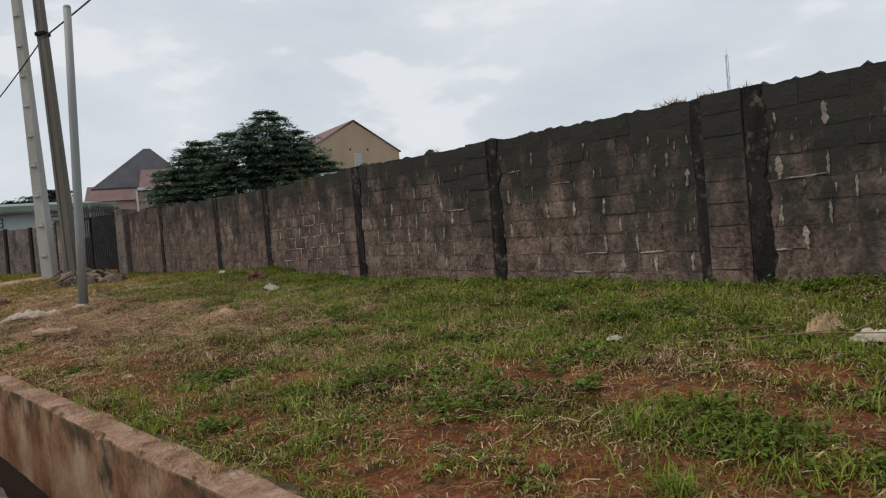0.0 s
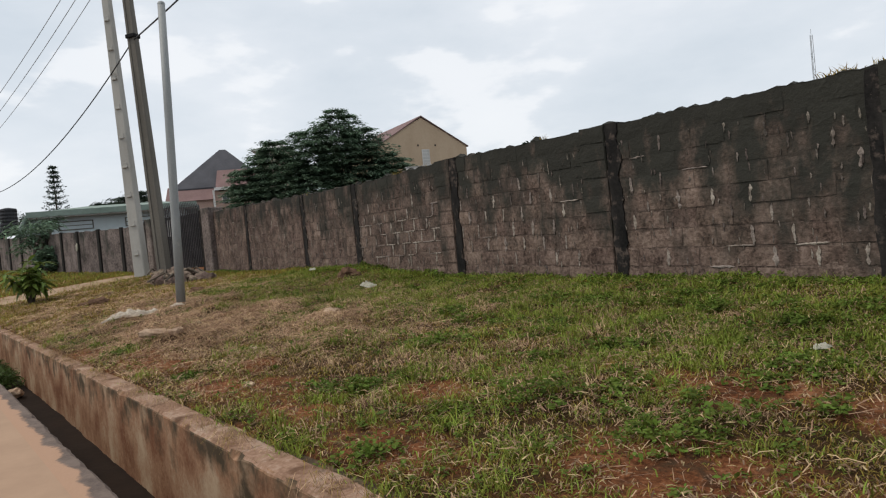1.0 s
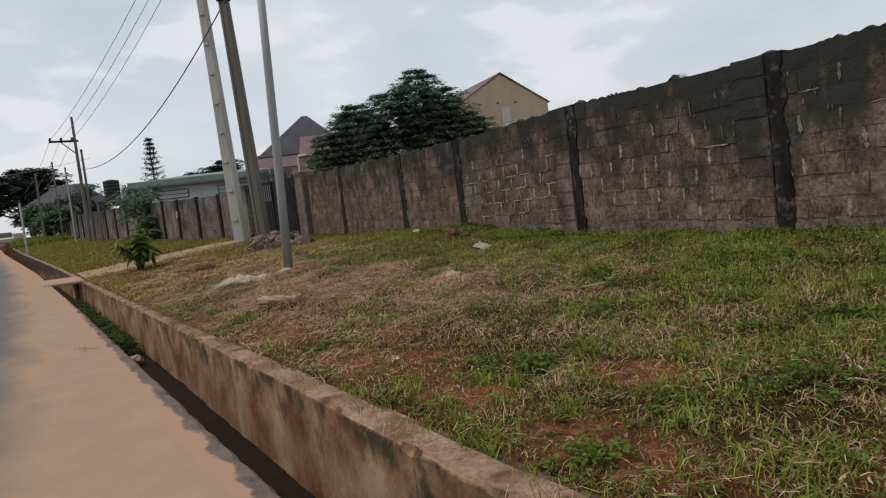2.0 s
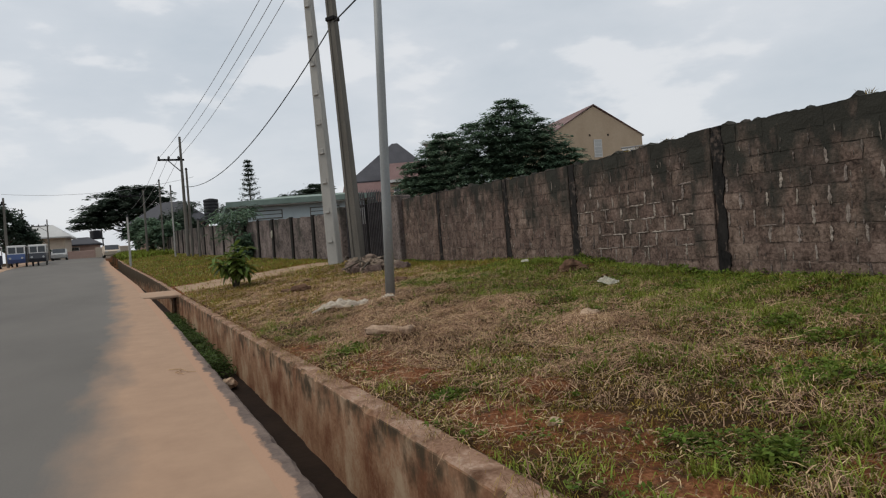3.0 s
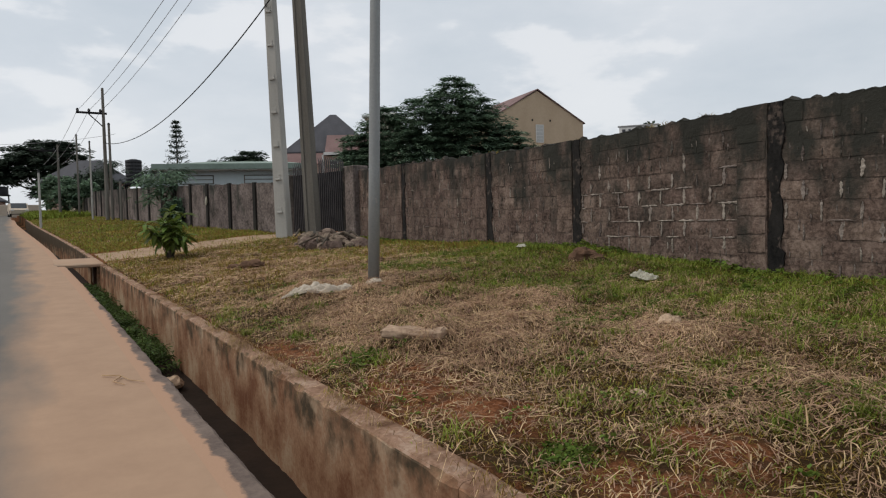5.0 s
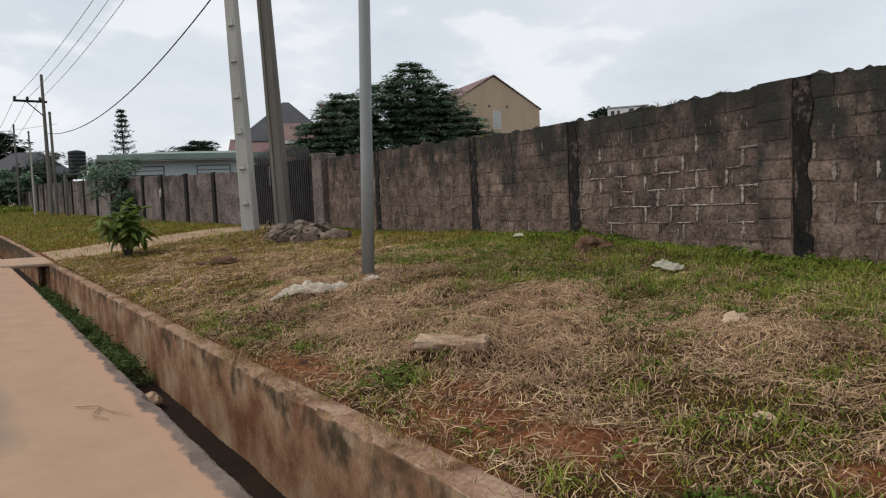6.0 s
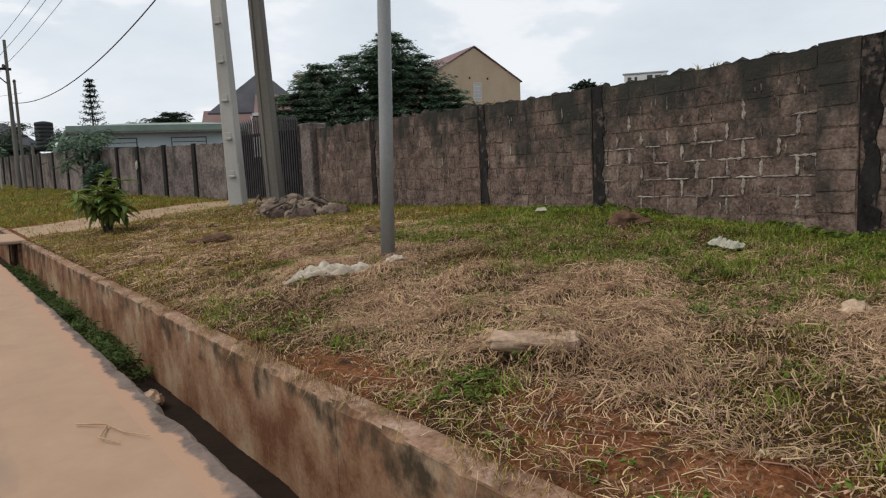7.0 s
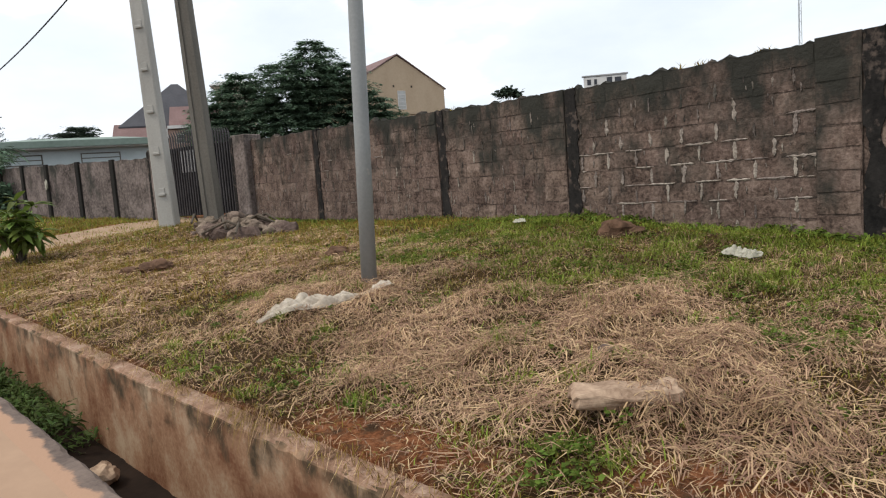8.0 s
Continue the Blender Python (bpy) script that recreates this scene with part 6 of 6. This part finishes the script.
def plant_verge():
    rnd = np.random.default_rng(71)

    def green(x, y):
        v = y - drain_y(x)
        near_wall = np.clip((v - 2.5) / 1.2, 0, 1) * 0.68
        start = np.clip((x + 6.0) / 4.0, 0, 1) * 0.42
        edge = 0.2 * np.clip(1.4 - v, 0, 1)
        patch = 1.7 * (speckle(x, y, 1.4, 7.0) - 0.5) + 1.4 * (speckle(x, y, 4.1, 3.0) - 0.5)
        return np.clip((0.2 + near_wall + start + edge + 0.6 * patch) * (1 - 0.88 * dryness(x, y)) * (1 - 0.97 * bareness(x, y)), 0.01, 1)

    def olive(x, y):
        return np.clip((0.55 + 0.4 * np.clip((-x - 10) / 2, 0, 1) - 0.25 * dryness(x, y)) * (1 - 0.92 * bareness(x, y)) * (0.15 + 1.3 * speckle(x, y, 2.1, 4.0)), 0, 1)

    def dry(x, y):
        return np.clip((0.05 - 0.025 * (x > -4) + dryness(x, y)) * (1 - 0.85 * bareness(x, y)), 0, 1)

    def clumped(x, y, seed):
        """Close-set clumps a hand wide, with gaps between them."""
        return np.clip(3.2 * (0.6 * speckle(x, y, 9.0, seed) + 0.4 * speckle(x, y, 21.0, seed + 2)) - 1.05, 0.06, 1)

    x, y = scatter(rnd, 510000, -13, 6, 0.04, 7.2, lambda x, y: green(x, y) * clumped(x, y, 1.0))
    blades("grass", "short bright green grass on the verge", rnd, x, y, 0.062, 0.0031, 1.1, M_GRASS)
    x, y = scatter(rnd, 120000, -30, -13, 0.05, 8.0, lambda x, y: (0.5 * green(x, y) + 0.05) * clumped(x, y, 2.0))
    blades("grass", "short green grass around the poles", rnd, x, y, 0.12, 0.006, 0.9, M_GRASS)
    x, y = scatter(rnd, 330000, -13, 6, 0.04, 6.5, lambda x, y: olive(x, y) * clumped(x, y, 3.0))
    blades("grass", "yellowing short grass on the verge", rnd, x, y, 0.065, 0.0026, 1.15, M_OLIVE)
    x, y = scatter(rnd, 130000, -30, -13, 0.1, 7.0, lambda x, y: olive(x, y) * clumped(x, y, 4.0))
    blades("grass", "yellowing grass around the poles", rnd, x, y, 0.13, 0.0052, 0.95, M_OLIVE)
    x, y = scatter(rnd, 260000, -13.5, 5, 0.08, 5.2, dry)
    straw("straw", "matted cut dry grass lying on the verge", rnd, x, y, 0.1, 0.0019, M_STRAW)
    x, y = scatter(rnd, 90000, -13.5, -4, 0.12, 5.0, lambda x, y: dry(x, y) * clumped(x, y, 5.0))
    straw("straw", "long cut stalks lying on the verge", rnd, x, y, 0.17, 0.0025, M_STRAW)
    x, y = scatter(rnd, 120000, -22, -13, 0.15, 5.5, lambda x, y: 0.04 + dry(x, y))
    straw("straw", "dry cut grass near the rubble heap", rnd, x, y, 0.18, 0.0044, M_STRAW)
    x, y = scatter(rnd, 110000, -13, 5, 0.12, 6.5, lambda x, y: (0.6 * dry(x, y) + 0.06) * clumped(x, y, 6.0))
    blades("dry_grass", "upright dry straw-coloured grass", rnd, x, y, 0.08, 0.0025, 1.2, M_STRAW)
    # crumbs of earth, and short brown litter between the plants
    x, y = scatter(rnd, 60000, -11, 5, 0.12, 4.2, lambda x, y: 0.25 + 0.75 * bareness(x, y))
    crumbs = blades("earth_crumbs", "crumbs of red earth on the verge", rnd, x, y, 0.014, 0.006, 1.0, M_RED)
    tagged(crumbs, "crumbs of red earth on the verge", "soil", kind="stuff")
    x, y = scatter(rnd, 125000, -11, 5, 0.14, 5.5, lambda x, y: (0.85 - 0.45 * bareness(x, y)) * clumped(x, y, 7.0))
    straw("leaf_litter", "short brown leaf litter between the plants", rnd, x, y, 0.04, 0.0032, M_DEAD_LEAF)
    x, y = scatter(rnd, 90000, -6.5, 3, 0.16, 3.0, lambda x, y: 0.55 * (1 - bareness(x, y)) * clumped(x, y, 8.0))
    blades("grass", "sparse short olive grass over bare earth", rnd, x, y, 0.05, 0.0026, 1.1, M_OLIVE)
    # tufts
    tx, ty = scatter(rnd, 2300, -13, 5, 0.1, 6.4, lambda x, y: np.clip(0.9 * green(x, y) + 0.06, 0, 1) * np.where((x < -3) & (y < 3), 0.45, 1))
    k = rnd.integers(30, 80, len(tx))
    r = np.repeat(rnd.uniform(0.03, 0.09, len(tx)), k)
    x, y = np.repeat(tx, k) + rnd.normal(0, 1, k.sum()) * r, np.repeat(ty, k) + rnd.normal(0, 1, k.sum()) * r
    blades("grass_tufts", "taller green grass tufts", rnd, x, y, 0.12, 0.0036, 0.9, M_GRASS)
    # clumps of bent dry grass
    tx, ty = scatter(rnd, 2000, -13, 5, 0.12, 5.0, lambda x, y: np.clip(0.1 + 0.12 * np.clip(-x / 5, 0, 1) + dryness(x, y) - 0.95 * bareness(x, y), 0, 1))
    k = rnd.integers(18, 46, len(tx))
    x, y = np.repeat(tx, k) + rnd.normal(0, 0.06, k.sum()), np.repeat(ty, k) + rnd.normal(0, 0.06, k.sum())
    blades("dry_grass_clumps", "bent clumps of dry straw-coloured grass", rnd, x, y, 0.13, 0.0024, 1.3, M_STRAW)
    # weeds: scattered rosettes, and close colonies
    x, y = scatter(rnd, 2600, -13, 5, 0.12, 6.6, lambda x, y: np.clip((green(x, y) + 0.06) * (0.25 + 1.2 * (speckle(x, y, 2.3, 9.0) > 0.5)), 0, 1))
    weeds("weeds", "low broad-leaved green weeds", rnd, x, y, 0.06, 0.028, 9, M_WEED)
    tx, ty = scatter(rnd, 190, -9, 4, 0.15, 5.5, lambda x, y: np.clip(1.1 * green(x, y) * (0.35 + 0.65 * np.clip((x + 5) / 3, 0, 1)), 0, 1))
    k = rnd.integers(10, 34, len(tx))
    r = np.repeat(rnd.uniform(0.06, 0.17, len(tx)), k)
    x, y = np.repeat(tx, k) + rnd.normal(0, 1, k.sum()) * r, np.repeat(ty, k) + rnd.normal(0, 1, k.sum()) * r
    weeds("weeds", "close colonies of creeping broad-leaved weeds", rnd, x, y, 0.035, 0.027, 8, M_WEED, np.repeat(rnd.uniform(0.02, 0.1, len(tx)), k))
    wx = rnd.uniform(-22.5, 6, 520)
    wy = 5.66 - 0.083 * wx - rnd.exponential(0.14, 520) - 0.05
    weeds("weeds", "green weeds along the foot of the wall", rnd, wx, wy, 0.07, 0.05, 6, M_WEED)
    # beyond the track
    x, y = scatter(rnd, 110000, -62, -24, 0.1, 6.5, lambda x, y: np.where(y < np.interp(-x, [27, 33.3, 40, 48, 62], [6.3, 4.95, 4.1, 3.3, 2.25]) - 0.15, 0.3 * (1 - bareness(x, y)) * (speckle(x, y, 1.1, 2.0) > 0.3), 0))
    blades("grass", "green grass before the far wall", rnd, x, y, 0.15, 0.011, 0.9, M_GRASS)
    x, y = scatter(rnd, 120000, -62, -24, 0.1, 6.0, lambda x, y: np.where(y < np.interp(-x, [27, 33.3, 40, 48, 62], [6.3, 4.95, 4.1, 3.3, 2.25]) - 0.15, 0.45 * (1 - bareness(x, y)) * speckle(x, y, 0.8, 6.0), 0))
    blades("dry_grass", "dry straw-coloured grass before the far wall", rnd, x[::5] + 0.07, y[::5], 0.14, 0.011, 1.1, M_STRAW)
    blades("grass", "yellowing grass before the far wall", rnd, x, y, 0.15, 0.012, 1.0, M_OLIVE)

    x, y = scatter(rnd, 14000, -100, -60, 0.1, 5.0, lambda x, y: np.where(y < np.interp(-x, [60, 76, 100], [2.2, 1.2, 4.0]), 1.0, 0))
    blades("tall_grass", "tall green grass on the far bank", rnd, x, y, 0.55, 0.045, 0.7, M_GRASS)


def plant_wall_top():
    """Small dry tufts rooted in the mortar along the wall's top."""
    rnd = np.random.default_rng(91)
    at = np.r_[rnd.uniform(-22, 4, 9), -1.09, -1.2, -1.0, -0.7, -9.9, -9.6, -8.8, -5.4]
    k = rnd.integers(10, 30, len(at))
    u = np.repeat(at, k) + rnd.normal(0, 0.06, k.sum())
    n = len(u)
    top = np.interp(-u, [-8, .4, 4, 7.6, 11.5, 14.5, 19.2, 23], [2.25, 2.41, 2.48, 2.58, 2.58, 2.65, 2.83, 2.95])
    ang = math.atan(-0.083)
    w = rnd.uniform(0.03, 0.15, n)
    base = np.stack([u * math.cos(ang) - w * math.sin(ang), 5.66 + u * math.sin(ang) + w * math.cos(ang), top - 0.02], 1)
    L = rnd.uniform(0.03, 0.1, n)[:, None]
    d = rnd.normal(0, 0.45, (n, 3)) * (1, 1, 0) + (0, 0, 1)
    s = np.tile([(0.0045, 0.0, 0.0)], (n, 1))
    mid, tip = base + d * L * 0.6, base + d * L + rnd.normal(0, 0.4, (n, 3)) * L * (1, 1, 0.3)
    ob = soup("wall_top_grass", np.stack([base - s, base + s, mid - s, mid + s, tip], 1), 1, True, M_OLIVE)
    tagged(ob, "dry grass tufts rooted along the wall top", "grass", kind="stuff")


def plant_drain():
    rnd = np.random.default_rng(81)
    n = 850
    x = -12.0 - 10.3 * rnd.random(n) ** 0.8
    v = rnd.uniform(-0.7, -0.1, n)
    z = road_z(x) - 0.76 + rnd.uniform(0.0, 0.22, n)
    c = np.repeat(np.stack([x, v + drain_y(x), z], 1), 3, 0) + rnd.normal(0, 0.05, (3 * n, 3))
    o = rnd.normal(0, 1, c.shape) * (1, 1, 0.4) + (0, 0, 0.5)
    tagged(soup("drain_weeds", leaf_strips(c, o, 0.085, rnd, 9, wide=0.13, droop=0.4), 1, True, M_WEED_SHADED), "green weeds growing in the drain, darkened for its shade", "weeds", kind="stuff")
    for n, ma, lab in ((4200, M_OLIVE, "grass hanging over the edge of the drain"), (3600, M_STRAW, "dry grass hanging over the edge of the drain")):
        x = np.r_[rnd.normal(-9.4, 0.16, 110), rnd.uniform(-22.4, 4, n)]
        x = x[np.r_[np.ones(110, bool), rnd.random(n) < np.clip(1.9 * speckle(x[110:], 0 * x[110:], 2.6, 6.0) - 0.62, 0.03, 1)]]
        n = len(x)
        v = rnd.uniform(0.03, 0.18, n)
        base = np.stack([x, v + drain_y(x) + face_off(x), road_z(x) + 0.01], 1)
        d = np.stack([rnd.normal(0, 0.6, n), -rnd.uniform(0.1, 1.0, n), np.zeros(n)], 1)
        L = (rnd.uniform(0.05, 0.16, n) + 0.05 * (np.abs(x + 9.4) < 0.4))[:, None]
        s = np.array([(0.0024, 0, 0)] * n)
        mid = base + d * L * 0.5 + np.array([0, 0, 1.0]) * L * rnd.uniform(0.1, 0.6, n)[:, None]
        tip = base + d * L - np.array([0, 0, 1.0]) * L * rnd.uniform(-0.5, 0.9, n)[:, None]
        tagged(soup("drain_edge_grass", np.stack([base - s, base + s, mid - s, mid + s, tip], 1), 1, True, ma), lab, "grass", kind="stuff")


plant_verge()
plant_drain()
plant_wall_top()
wall_blocks(BLOCK_WALL)
